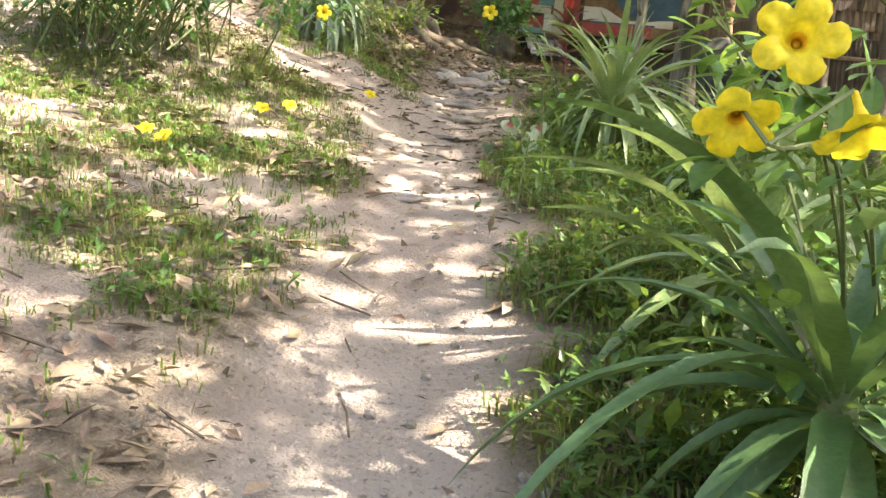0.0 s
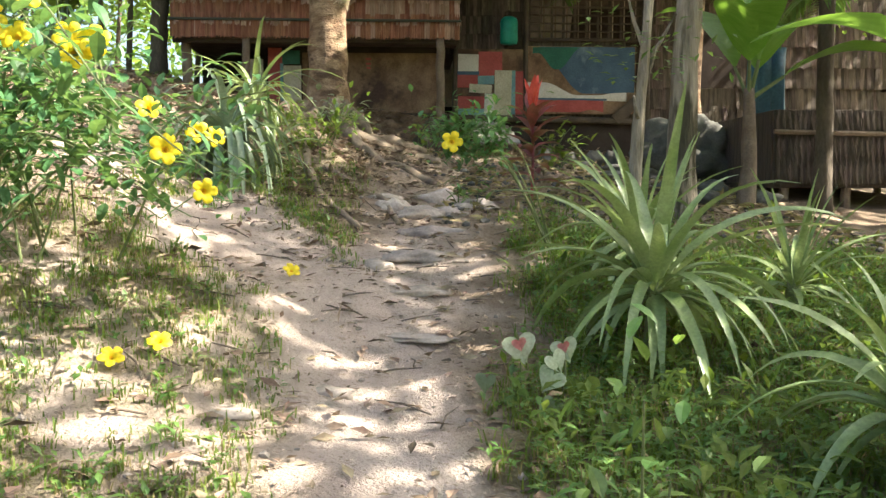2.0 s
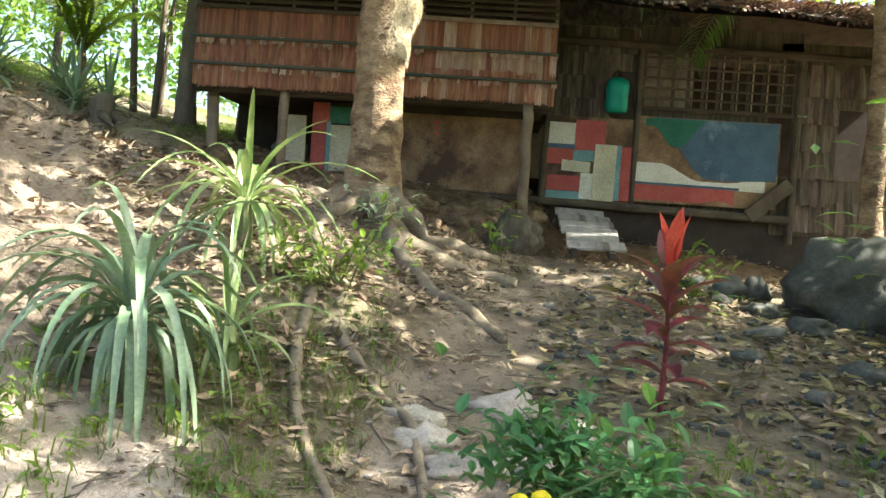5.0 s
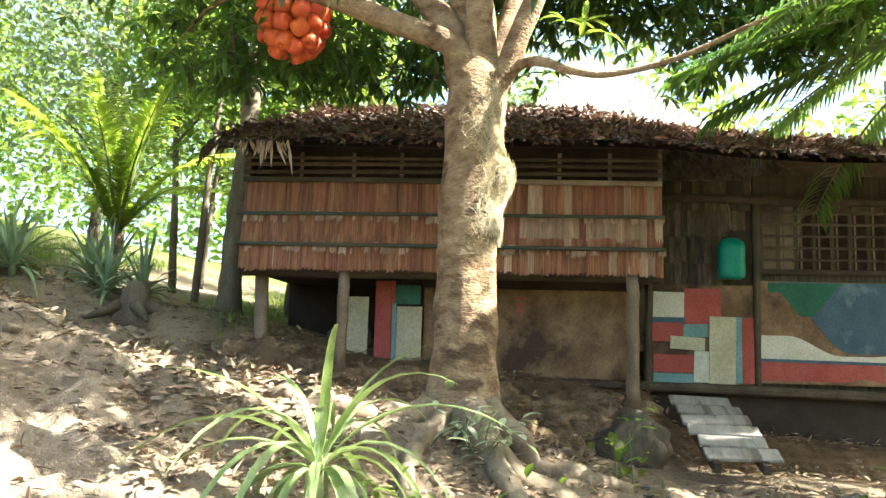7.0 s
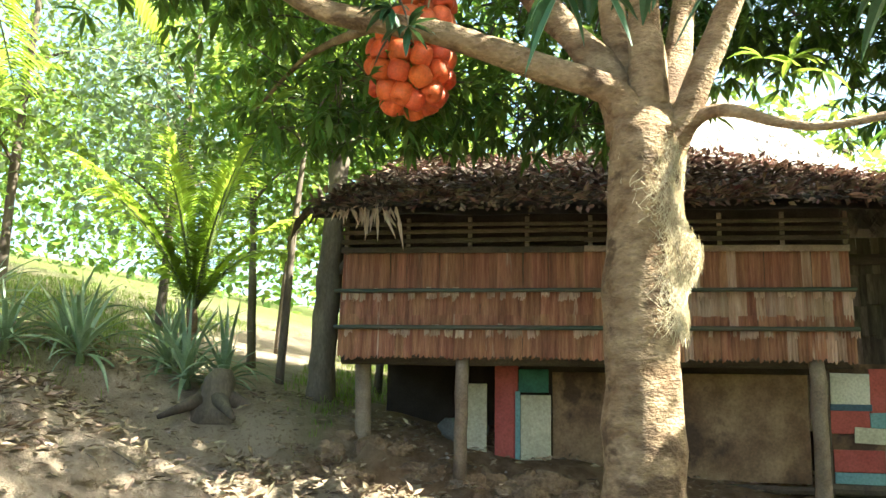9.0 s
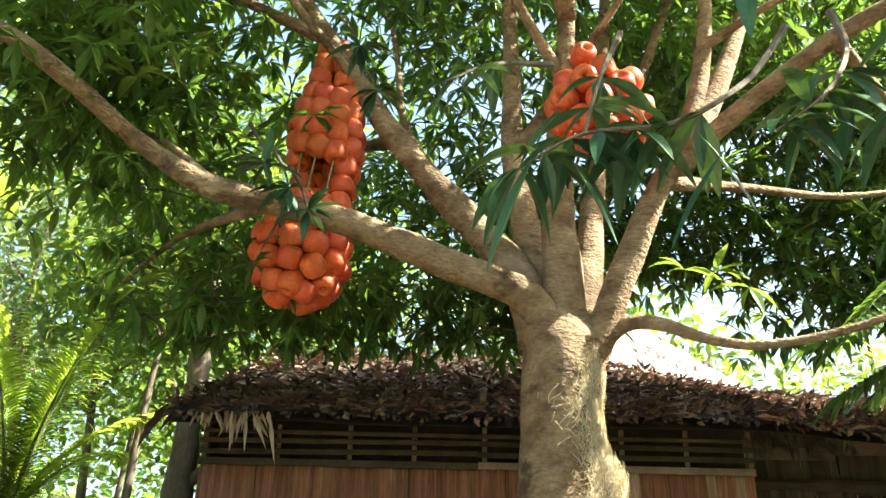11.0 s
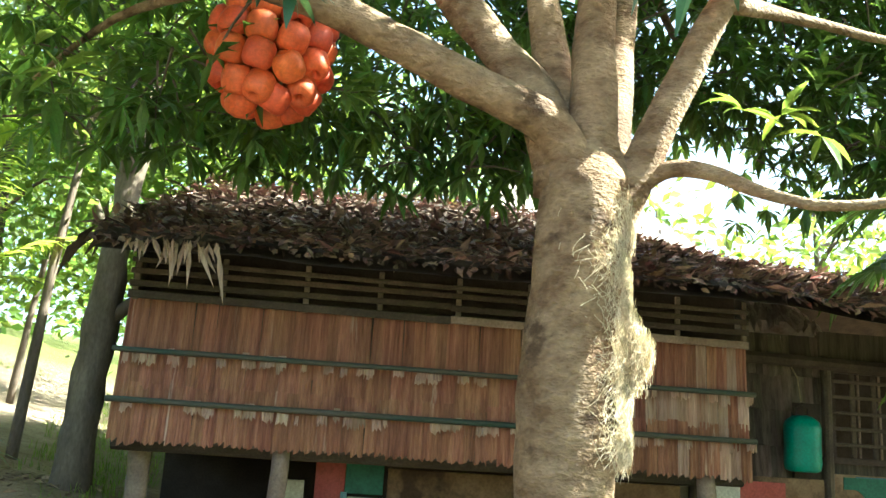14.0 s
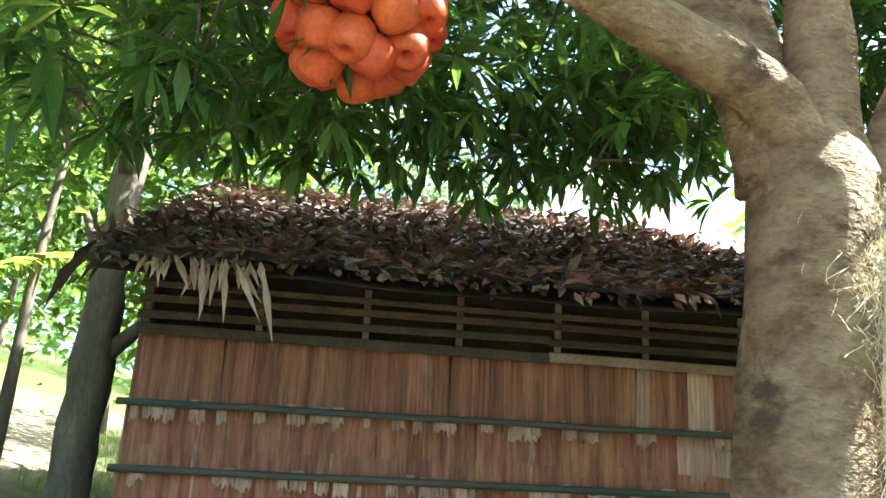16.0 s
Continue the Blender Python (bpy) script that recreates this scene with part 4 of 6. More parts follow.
BOUGHS = [
    ([(-0.08, 12.78, 4.85), (-0.2, 12.73, 5.16), (-0.63, 12.62, 5.31), (-1.19, 12.47, 5.49), (-1.85, 12.3, 5.59), (-2.24, 12.15, 5.78), (-2.6, 11.6, 5.96), (-3.2, 11.0, 6.1)], 0.115, 0.03),
    ([(-0.1, 12.85, 4.95), (-0.25, 12.88, 5.35), (-0.57, 12.95, 5.77), (-0.97, 13.0, 6.29), (-1.44, 12.9, 6.97), (-1.87, 12.8, 7.67), (-2.2, 12.7, 8.4)], 0.125, 0.04),
    ([(-0.05, 12.9, 5.1), (-0.24, 13.0, 6.03), (-0.25, 13.0, 6.97), (-0.28, 13.0, 8.6)], 0.095, 0.035),
    ([(0.0, 12.82, 5.0), (-0.02, 12.7, 5.96), (0.04, 12.6, 6.7), (0.13, 12.5, 8.4)], 0.11, 0.035),
    ([(0.08, 12.95, 4.95), (0.22, 13.2, 5.6), (0.43, 13.6, 6.92), (0.6, 13.9, 8.2)], 0.12, 0.04),
    ([(0.05, 12.82, 4.78), (0.2, 12.77, 5.02), (0.36, 12.7, 5.41), (0.54, 12.6, 5.82), (0.73, 12.5, 6.0), (1.34, 12.0, 6.37), (1.9, 11.5, 6.5), (2.6, 11.0, 6.8)], 0.105, 0.03),
    ([(0.62, 12.53, 5.88), (0.87, 12.6, 6.74), (1.03, 12.6, 8.3)], 0.065, 0.03),
    ([(0.68, 12.5, 5.97), (1.09, 12.7, 6.82), (1.6, 12.9, 8.2)], 0.075, 0.03),
    ([(0.15, 12.8, 4.9), (0.30, 12.72, 5.02), (0.47, 12.6, 4.99), (0.67, 12.5, 4.89), (0.92, 12.4, 4.83), (1.35, 12.3, 4.90), (1.9, 12.1, 5.1)], 0.05, 0.014),
    ([(-1.6, 12.5, 5.6), (-2.3, 13.2, 5.7), (-3.0, 14.0, 5.6)], 0.03, 0.012),
    ([(-0.97, 13.0, 6.29), (-1.4, 13.8, 6.6), (-1.9, 14.6, 6.5)], 0.045, 0.015),
    ([(0.43, 13.6, 6.92), (0.9, 14.4, 6.8), (1.6, 15.2, 6.5)], 0.05, 0.015),
    ([(-1.44, 12.9, 6.97), (-2.3, 12.6, 7.2), (-3.3, 12.2, 7.3)], 0.04, 0.012),
    ([(1.34, 12.0, 6.37), (2.0, 12.6, 6.2), (2.8, 13.4, 6.0)], 0.035, 0.012),
    ([(-1.2, 12.95, 6.62), (-1.6, 12.6, 7.0), (-2.1, 12.2, 7.5), (-2.6, 11.8, 8.0)], 0.03, 0.014),
    ([(-0.72, 12.95, 5.98), (-0.95, 13.3, 6.6), (-1.05, 13.5, 7.4), (-1.25, 13.6, 8.2)], 0.035, 0.014),
    ([(-0.24, 13.0, 6.2), (0.1, 12.6, 6.6), (0.42, 12.2, 7.0), (0.7, 11.8, 7.5)], 0.035, 0.012),
    ([(0.03, 12.65, 6.5), (-0.35, 12.3, 7.0), (-0.6, 12.0, 7.6), (-0.7, 11.5, 8.3)], 0.035, 0.012),
    ([(0.87, 12.6, 6.74), (1.3, 12.3, 6.9), (1.9, 11.9, 7.0)], 0.03, 0.012),
    ([(0.54, 12.6, 5.82), (1.1, 12.9, 5.95), (1.8, 13.1, 6.0), (2.6, 13.2, 6.15)], 0.04, 0.015),
    ([(0.35, 13.4, 6.4), (0.75, 13.5, 7.2), (1.1, 13.4, 8.2)], 0.06, 0.025),
    ([(-1.85, 12.3, 5.59), (-2.2, 12.5, 5.95), (-2.6, 12.9, 6.3)], 0.03, 0.012),
    # added boughs, mostly out of view, that carry the shading upper leaves
    ([(0.05, 12.58, 6.9), (-0.2, 11.9, 7.9), (-0.6, 10.7, 8.9), (-1.1, 9.2, 9.4), (-1.1, 7.8, 9.6)], 0.05, 0.015),
    ([(-0.35, 11.3, 8.4), (-1.4, 11.1, 8.9), (-2.6, 10.9, 9.2)], 0.03, 0.012),
]
for i, (pts, r0, r1) in enumerate(BOUGHS):
    part("limb", limb(pts, r0, r1, 12 if i < 9 else 8, i * 3.3), M["bark"], tree, smooth=True)


def whorl(g, p, d, n, size, rr, big=False):
    """A tuft of long drooping leaves round a twig's end."""
    d = Vector(d).normalized()
    for _ in range(n):
        a = Vector((rr.gauss(0, 1), rr.gauss(0, 1), rr.gauss(0, 0.6))).normalized()
        q = (a + d * 0.5 + Vector((0, 0, -0.25))).normalized()
        l = size * rr.uniform(0.7, 1.2)
        if big:
            g.leaf(p, q, l, l * 0.13, rr.uniform(0.5, 1.3), 4, 0.3, 0.42)
        else:
            g.leaf(p, q, l, l * 0.125, rr.uniform(0.3, 1.2), 2, 0.3, 0.5)


def crown(centre_list, count, size, seed, keep=None):
    g, rr = Geo(), random.Random(seed)
    tw = Geo()
    while count:
        (c, r) = centre_list[rr.randrange(len(centre_list))]
        q = Vector((rr.gauss(0, 0.55), rr.gauss(0, 0.55), rr.gauss(0, 0.55)))
        if q.length > 1.25:
            continue
        p = Vector((c[0] + q.x * r[0], c[1] + q.y * r[1], c[2] + q.z * r[2]))
        if keep and not keep(p):
            continue
        if (p.x < -0.3 and p.y > 12.7 and p.z < 6.6 and rr.random() < 0.66) or (p.x > 1.4 and p.y < 13.6 and rr.random() < 0.2) or (p.x < -1.2 and p.z > 6.6 and p.y > 11.5 and rr.random() < 0.5):
            count -= 1
            continue
        count -= 1
        whorl(g, p, q + Vector((0, 0, -0.1)), rr.randint(6, 10), size, rr)
        if rr.random() < 0.5:
            e = p + Vector((rr.gauss(0, 0.2), rr.gauss(0, 0.2), rr.uniform(-0.1, 0.3)))
            tw.tube([p, p.lerp(e, 0.5) + Vector((0, 0, 0.02)), e], [0.004, 0.006, 0.008], 4, close=False)
    return g, tw


def clear_of_view(p):
    """Keeps the crown above the roof and off the bare middle of the tree."""
    if p.z < 5.05 and p.y < 14.6 and not (p.x < -1.5 and p.z > 4.85):
        return False
    if p.z < 5.0 + 0.1 * (p.y - 12):
        return False
    if p.y < 12.6 and abs(p.x + 0.3) < 1.7 and p.z < 7.3:
        return False
    if p.y < 10.6 and p.z < 7.0:
        return False
    if 0.2 < p.x < 1.6 and p.y > 13.2 and p.z < 6.0:
        return False
    q = p - Vector((0.15, 12.75, 4.3))                # leaves left out along a lane so that sun reaches the trunk
    if q.dot(sun_dir) > 0 and (q - sun_dir * q.dot(sun_dir)).length < 1.15:
        return False
    return True


# high front clusters are out of view, added to shade floats, trunk, house
CROWN = [((-2.6, 13.2, 6.3), (0.8, 1.0, 0.6)), ((-1.8, 14.4, 6.0), (1.1, 0.7, 0.55)), ((-0.4, 14.6, 6.3), (1.2, 0.7, 0.8)), ((1.0, 14.6, 6.2), (1.1, 0.8, 0.8)),
         ((2.3, 13.3, 6.1), (1.0, 1.2, 0.8)), ((0.0, 13.6, 7.7), (2.0, 1.4, 0.8)), ((-2.2, 12.8, 7.6), (1.3, 1.5, 0.9)), ((2.2, 12.4, 7.4), (1.2, 1.3, 0.9)),
         ((2.0, 14.2, 7.2), (1.0, 0.6, 0.7)), ((3.3, 13.9, 7.4), (1.0, 0.7, 0.8)), ((1.2, 15.0, 8.2), (1.2, 0.7, 0.7)), ((3.2, 14.6, 6.3), (1.0, 0.7, 0.6)), ((0.0, 12.2, 8.8), (2.4, 1.6, 0.7)), ((-1.0, 15.2, 7.2), (2.0, 0.8, 0.9)), ((2.3, 11.6, 6.4), (0.8, 0.8, 0.6)), ((1.8, 12.6, 5.6), (0.7, 0.6, 0.35)), ((0.9, 11.2, 8.3), (1.1, 0.9, 0.6)), ((-0.6, 11.0, 8.6), (1.2, 0.9, 0.6)), ((2.4, 10.8, 7.7), (1.0, 0.9, 0.7)), ((0.6, 10.0, 8.6), (1.3, 0.9, 0.6)),
         ((3.6, 15.2, 8.4), (1.2, 0.7, 0.8)), ((2.4, 15.4, 8.9), (1.2, 0.7, 0.6)), ((3.4, 12.6, 6.5), (0.8, 0.9, 0.6)), ((3.6, 11.8, 7.6), (0.9, 0.9, 0.7))]
g, tw = crown(CROWN + [((0.6, 14.4, 8.8), (2.2, 0.8, 0.7)), ((-1.0, 14.2, 8.6), (1.6, 0.8, 0.7)), ((2.4, 13.6, 8.8), (1.4, 0.9, 0.7)), ((0.8, 13.2, 9.3), (2.4, 1.2, 0.5)), ((3.0, 10.9, 6.8), (0.7, 0.6, 0.4)), ((2.6, 11.3, 6.2), (0.6, 0.6, 0.35)), ((-0.3, 10.4, 9.4), (3.0, 1.5, 0.7)), ((-0.6, 8.6, 9.6), (2.6, 1.3, 0.7)), ((-1.9, 13.5, 5.35), (0.8, 0.7, 0.3)), ((-0.7, 14.0, 5.5), (0.9, 0.5, 0.3)), ((1.5, 13.4, 5.45), (0.8, 0.6, 0.35))], 7200, 0.20, 11, clear_of_view)
part("crown", g, M["mango"], tree, "long glossy dark-green leaves in tufts", kind="stuff")
# lighter tufts that paint light into the dark side of the crown
g, _ = crown([((-2.6, 13.0, 6.2), (1.1, 1.3, 0.8)), ((-1.8, 14.3, 6.0), (1.2, 0.7, 0.6)), ((-2.4, 12.6, 7.4), (1.2, 1.3, 0.9)), ((1.2, 14.4, 6.2), (1.2, 0.8, 0.7)), ((2.5, 13.6, 6.0), (1.0, 0.9, 0.6)), ((-2.6, 12.2, 6.6), (0.9, 0.9, 0.7)), ((-1.0, 13.8, 5.6), (1.2, 0.6, 0.35))], 1900, 0.18, 12, clear_of_view)
part("young_growth", g, M["mid_leaf"], tree, "leaf tufts in a lighter green, painted as half lit", kind="stuff")
# upper leaves above the view, added to shade the house front
g, _ = crown([((-1.2, 9.2, 9.3), (2.2, 1.3, 0.5)), ((-2.6, 11.0, 9.2), (1.5, 1.3, 0.5)), ((0.2, 10.8, 9.6), (1.4, 1.2, 0.5)), ((-1.0, 7.6, 9.6), (2.0, 1.0, 0.5))], 1500, 0.26, 19, clear_of_view)
part("high_crown", g, M["mango"], tree, "upper leaves added out of view to shade the house", kind="stuff")
part("twiggery", tw, M["bark_dark"], tree, kind="stuff")


# ---- on the tree: roots, fibre wrap, near twigs ----
for i, (pts, r0, r1) in enumerate([
    ([(0.0, 12.6, 2.5), (0.18, 12.3, 2.25), (0.5, 12.1, 2.16), (0.95, 12.2, 2.10), (1.25, 12.1, 1.9)], 0.14, 0.05),
    ([(0.05, 12.6, 2.45), (0.25, 12.0, 2.14), (0.6, 11.4, 1.92), (1.0, 10.9, 1.72), (1.15, 10.6, 1.62)], 0.11, 0.035),
    ([(-0.2, 12.6, 2.45), (-0.3, 12.1, 2.22), (-0.25, 11.4, 2.08), (-0.05, 10.5, 1.90), (0.1, 9.4, 1.68), (0.3, 8.6, 1.50), (0.6, 8.0, 1.28)], 0.085, 0.02),
    ([(-0.3, 12.7, 2.5), (-0.6, 12.4, 2.36), (-1.0, 12.2, 2.38), (-1.3, 12.1, 2.38)], 0.11, 0.04),
    ([(0.1, 12.7, 2.5), (0.35, 12.55, 2.33), (0.7, 12.6, 2.26), (1.1, 12.75, 2.12)], 0.12, 0.05),
    ([(0.2, 9.9, 1.72), (0.45, 9.3, 1.60), (0.75, 8.8, 1.45), (0.85, 8.3, 1.30)], 0.045, 0.02),
]):
    c = bent(pts)
    c = [Vector((p.x, p.y, max(p.z if j < 6 else on(p.x, p.y) + 0.012, on(p.x, p.y) - 0.01))) for j, p in enumerate(c)]
    m = len(c) - 1
    part("root", Geo().tube(c, [r0 + (r1 - r0) * (j / m) ** 0.7 for j in range(m + 1)], 9, 0.3, i * 5.1), M["root"], tree, "gnarled surface root", True)

g, rr = Geo(), random.Random(21)
for _ in range(7000):
    z0 = 4.92 - 1.15 * rr.random() ** 0.8
    th = rr.gauss(-0.22, 0.42) - 0.55 * math.exp(-((z0 - 4.62) / 0.14) ** 2) * rr.random()                      # round the trunk: 0 is +x, -pi/2 faces the path
    l, k = rr.uniform(0.04, 0.13), 7
    bulge = 0.012 + 0.05 * abs(wob(z0 * 3, th * 2, 1.0, 4)) + (0.09 * math.exp(-((z0 - 4.22) / 0.15) ** 2) if th > -0.6 else 0)
    bulge *= rr.uniform(0.3, 1.1)
    pts, dz, da, ph = [], rr.uniform(-1, -0.25), rr.gauss(0, 1.6), rr.uniform(0, 6)
    for j in range(k):
        s = j / (k - 1) * l
        a = th + 0.6 * da * s + 0.16 * math.sin(ph + 18 * s)
        rdd = 0.217 + bulge + rr.uniform(-0.004, 0.004)
        pts.append((-0.06 + rdd * math.cos(a), 12.83 + rdd * math.sin(a), z0 + dz * s + 0.015 * math.cos(ph + 18 * s)))
    w = rr.uniform(0.0006, 0.0015)
    g.tube(pts, [w] * k, 3, close=False)
part("fibre_wrap", g, M["fibre"], tree, "pale shaggy fibre netting wrapped round the trunk", kind="stuff")

TWIGS = [[(0.75, 11.3, 5.9), (0.4, 10.75, 5.35), (0.15, 10.4, 5.0), (-0.05, 10.4, 4.88), (-0.28, 10.46, 4.88), (-0.46, 10.52, 4.8)],
         [(0.9, 11.2, 5.9), (0.6, 10.6, 5.3), (0.33, 10.25, 4.9), (0.18, 10.26, 4.78)],
         [(1.6, 11.4, 6.3), (1.0, 10.6, 5.4), (0.6, 10.2, 4.95), (0.40, 10.12, 4.75)],
         [(-0.2, 11.6, 5.9), (-0.5, 10.95, 5.45), (-0.68, 10.72, 5.22)],
         [(1.9, 11.2, 6.4), (1.2, 10.6, 5.6), (0.75, 10.25, 5.25), (0.5, 10.15, 5.0)], [(1.6, 11.0, 6.2), (0.95, 10.5, 5.2), (0.6, 10.2, 4.75), (0.45, 10.12, 4.55)],
         [(0.1, 11.5, 6.0), (-0.15, 10.8, 5.3), (-0.3, 10.5, 4.8)], [(2.2, 11.0, 6.6), (1.3, 10.4, 5.5), (0.8, 10.1, 5.0)]]
gl, rr = Geo(), random.Random(4)
for i, pts in enumerate(TWIGS):
    part("twig", limb(pts, 0.014, 0.004, 6, i), M["bark_dark"], tree)
    c = bent(pts)
    for j, p in enumerate(c[len(c) // 2:]):
        if j % 2 == 0:
            for _ in range(5 if i != 3 else 3):
                a = Vector((rr.gauss(0, 1), rr.gauss(0, 0.7), rr.gauss(-0.5, 0.5)))
                l = rr.uniform(0.16, 0.27) * (0.8 if i == 3 else 1)
                gl.leaf(p, a, l, l * 0.125, rr.uniform(0.6, 1.5), 5, 0.25, 0.42)
for q in ((-1.46, 12.2, 5.55), (-1.58, 12.15, 5.66), (-1.36, 12.22, 5.44), (-1.05, 12.3, 6.2), (-1.15, 12.25, 6.45)):
    part("twig", limb([Vector(q) + Vector((-0.15, 0.2, 0.35)), Vector(q) + Vector((-0.05, 0.08, 0.15)), q], 0.010, 0.004, 6, q[0]), M["bark_dark"], tree)
    for _ in range(13):
        l = rr.uniform(0.14, 0.24)
        gl.leaf(q, (rr.gauss(0, 1), rr.gauss(-0.3, 0.6), rr.gauss(-0.2, 0.5)), l, l * 0.13, rr.uniform(0.5, 1.3), 5, 0.25, 0.42)
for q, e in (((-0.43, 10.45, 4.80), (-0.58, 10.35, 4.42)), ((-0.33, 10.42, 4.78), (-0.22, 10.35, 4.5)), ((0.08, 10.35, 4.78), (-0.13, 10.3, 4.46)), ((0.02, 10.4, 4.86), (0.14, 10.3, 4.56)), ((0.22, 10.4, 5.42), (0.19, 10.35, 5.14)), ((0.42, 10.3, 4.9), (0.30, 10.25, 4.62)), ((-0.36, 10.42, 4.84), (-0.52, 10.4, 4.70))):
    q, e = Vector(q), Vector(e)
    gl.leaf(q, e - q, (e - q).length, 0.034, 0.25, 6, 0.25, 0.45)
# near leaves wear the shaded copy of the leaf green
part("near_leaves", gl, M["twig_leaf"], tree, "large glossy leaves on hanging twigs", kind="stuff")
# tufts in the sunlit leaf colour
g, rr = Geo(), random.Random(9)
for p, n in (((0.62, 12.6, 5.30), 6), ((0.75, 12.5, 5.25), 6), ((0.9, 12.45, 5.15), 5), ((0.3, 14.4, 5.5), 8), ((0.45, 14.5, 5.4), 8), ((0.2, 14.5, 5.65), 8), ((0.6, 14.6, 5.6), 8), ((-2.3, 12.6, 5.15), 6), ((-2.45, 12.7, 5.3), 6), ((-2.2, 11.9, 6.0), 6), ((-2.5, 11.7, 6.15), 6)):
    whorl(g, p, (0, 0, 0.3), n, 0.22, rr, True)
part("young_leaves", g, M["bright"], tree, "leaf tufts painted in a sunlit yellow-green", kind="stuff")


# ---- strings of orange floats ----
def float_mesh(r):
    g, n, k = Geo(), 16, 10
    for i in range(k):
        t = 2 * math.pi * i / k
        rho, z = r * 0.53 + r * 0.47 * math.cos(t), r * 0.92 * math.copysign(abs(math.sin(t)) ** 0.85, math.sin(t))
        for j in range(n):
            a = 2 * math.pi * j / n
            g.v.append((rho * math.cos(a), rho * math.sin(a), z))
    for i in range(k):
        for j in range(n):
            g.f.append((i * n + j, i * n + (j + 1) % n, ((i + 1) % k) * n + (j + 1) % n, ((i + 1) % k) * n + j))
    return g.mesh("float", M["float"], True)


FLOAT = float_mesh(0.074)
bunch = thing("float_bunch", "long hanging bunch of orange fishing floats on cords", "fishing floats", (-1.40, 12.97, 6.96), group="float bunches in the tree")
rr = random.Random(2)
for s in range(10):
    a = 2 * math.pi * s / 10 + 0.2
    line, d = [], 0.05 + 0.03 * (s % 3)
    while d < 1.75:
        t = d / 1.75
        rad = 0.045 + 0.13 * smooth(0.0, 0.40, t) - 0.03 * smooth(0.42, 0.58, t) + 0.085 * smooth(0.60, 0.78, t)
        if t > 0.86:
            rad *= math.sqrt(max(0.02, 1 - ((t - 0.86) / 0.14) ** 2))
        if t < 0.25 and s % 3:
            d += 0.124
            continue
        if not (0.50 < t < 0.66 and s in (5, 6, 7, 8)):
            p = Vector((-0.02 * t - 0.09 * smooth(0.55, 0.8, t) + rad * math.cos(a), rad * math.sin(a), -d))
            line.append(p)
            ob = part("float", FLOAT, None, bunch)
            ob.matrix_basis = Matrix.Translation(p) @ pose(0, 0, 0, rr.gauss(0, 16), rr.gauss(0, 16), rr.uniform(0, 360)) @ (pose(0, 0, 0, 35, 0, math.degrees(a)) if t > 0.9 else Matrix())
        d += 0.124
    if len(line) > 2:
        part("cord", Geo().tube([Vector((0, 0, 0.02))] + line, [0.006] * (len(line) + 1), 5), M["cord"], bunch)
part("knot", Geo().blob((0, 0, 0.02), (0.05, 0.05, 0.06), 2, 0.3), M["cord"], bunch, smooth=True)
part("hook_cord", Geo().tube([(0, 0, 0.02), (-0.02, 0.1, 0.12), (-0.03, 0.28, 0.22)], [0.012, 0.01, 0.01], 6), M["cord"], bunch)

bunch = thing("float_bunch", "round cluster of orange fishing floats tied to a limb", "fishing floats", (0.15, 12.3, 6.12), group="float bunches in the tree")
for k in range(26):
    y = 1 - 2 * (k + 0.5) / 26
    a = k * 2.39996
    q = math.sqrt(1 - y * y)
    p = Vector((0.225 * q * math.cos(a), 0.20 * q * math.sin(a), 0.22 * y - 0.02))
    ob = part("float", FLOAT, None, bunch)
    ob.matrix_basis = Matrix.Translation(p) @ p.to_track_quat("Z", "Y").to_matrix().to_4x4() @ pose(0, 0, 0, rr.gauss(0, 25), rr.gauss(0, 25), 0)
ob = part("float", FLOAT, None, bunch)
ob.matrix_basis = pose(-0.06, 0.02, 0.34, 70, 20, 0)
part("cord", Geo().tube([(0, 0, -0.1), (-0.04, 0.1, 0.2), (-0.06, 0.25, 0.5)], [0.012] * 3, 6), M["cord"], bunch)


# ---- plants along the path ----
def strap_plant(label, x, y, n, length, width, m, droop=1.0, lift=0.0, seed=0, name="strap_leaf_plant", category="plant", flop=0, top=84):
    """Rosette of long channelled leaves, each a part."""
    rr = random.Random(seed)
    ob = thing(name, label, category, (x, y, on(x, y) - 0.01), group="strap-leaved plants by the path")
    part("stem", Geo().tube([(0, 0, -0.03), (0.01, 0, lift * 0.5), (0, 0, lift + 0.06)], [0.05, 0.045, 0.03], 8, 0.2), M["stem"], ob)
    for k in range(n):
        u = (k + rr.random()) / n
        el = radians(top - (top + flop) * u ** 1.05 + rr.gauss(0, 5))
        a = k * 2.39996 + rr.gauss(0, 0.15)
        d = (math.cos(a) * math.cos(el), math.sin(a) * math.cos(el), math.sin(el))
        l = length * rr.uniform(0.75, 1.12) * (0.75 + 0.35 * math.sin(math.pi * min(1, u + 0.2)))
        g = Geo().leaf((0.02 * math.cos(a), 0.02 * math.sin(a), lift + 0.05 - 0.05 * u), d, l, width * rr.uniform(0.8, 1.15), droop * rr.uniform(0.7, 1.5) * (0.7 + u), 9, 0.45, 0.22, twist=rr.gauss(0, 0.4))
        part("leaf", g, M[m], ob, smooth=True)
    return ob


strap_plant("tall light-green strap-leaved plant beside the path", 1.95, 5.95, 54, 0.80, 0.031, "strap", 1.5, 0.26, 1, flop=20, top=78)
strap_plant("light-green strap-leaved plant in the weeds", 2.4, 4.85, 40, 0.66, 0.028, "strap", 1.5, 0.20, 2, flop=15, top=76)
strap_plant("smaller strap-leaved plant behind the weeds", 2.83, 6.6, 32, 0.52, 0.020, "strap", 1.0, 0.12, 3)
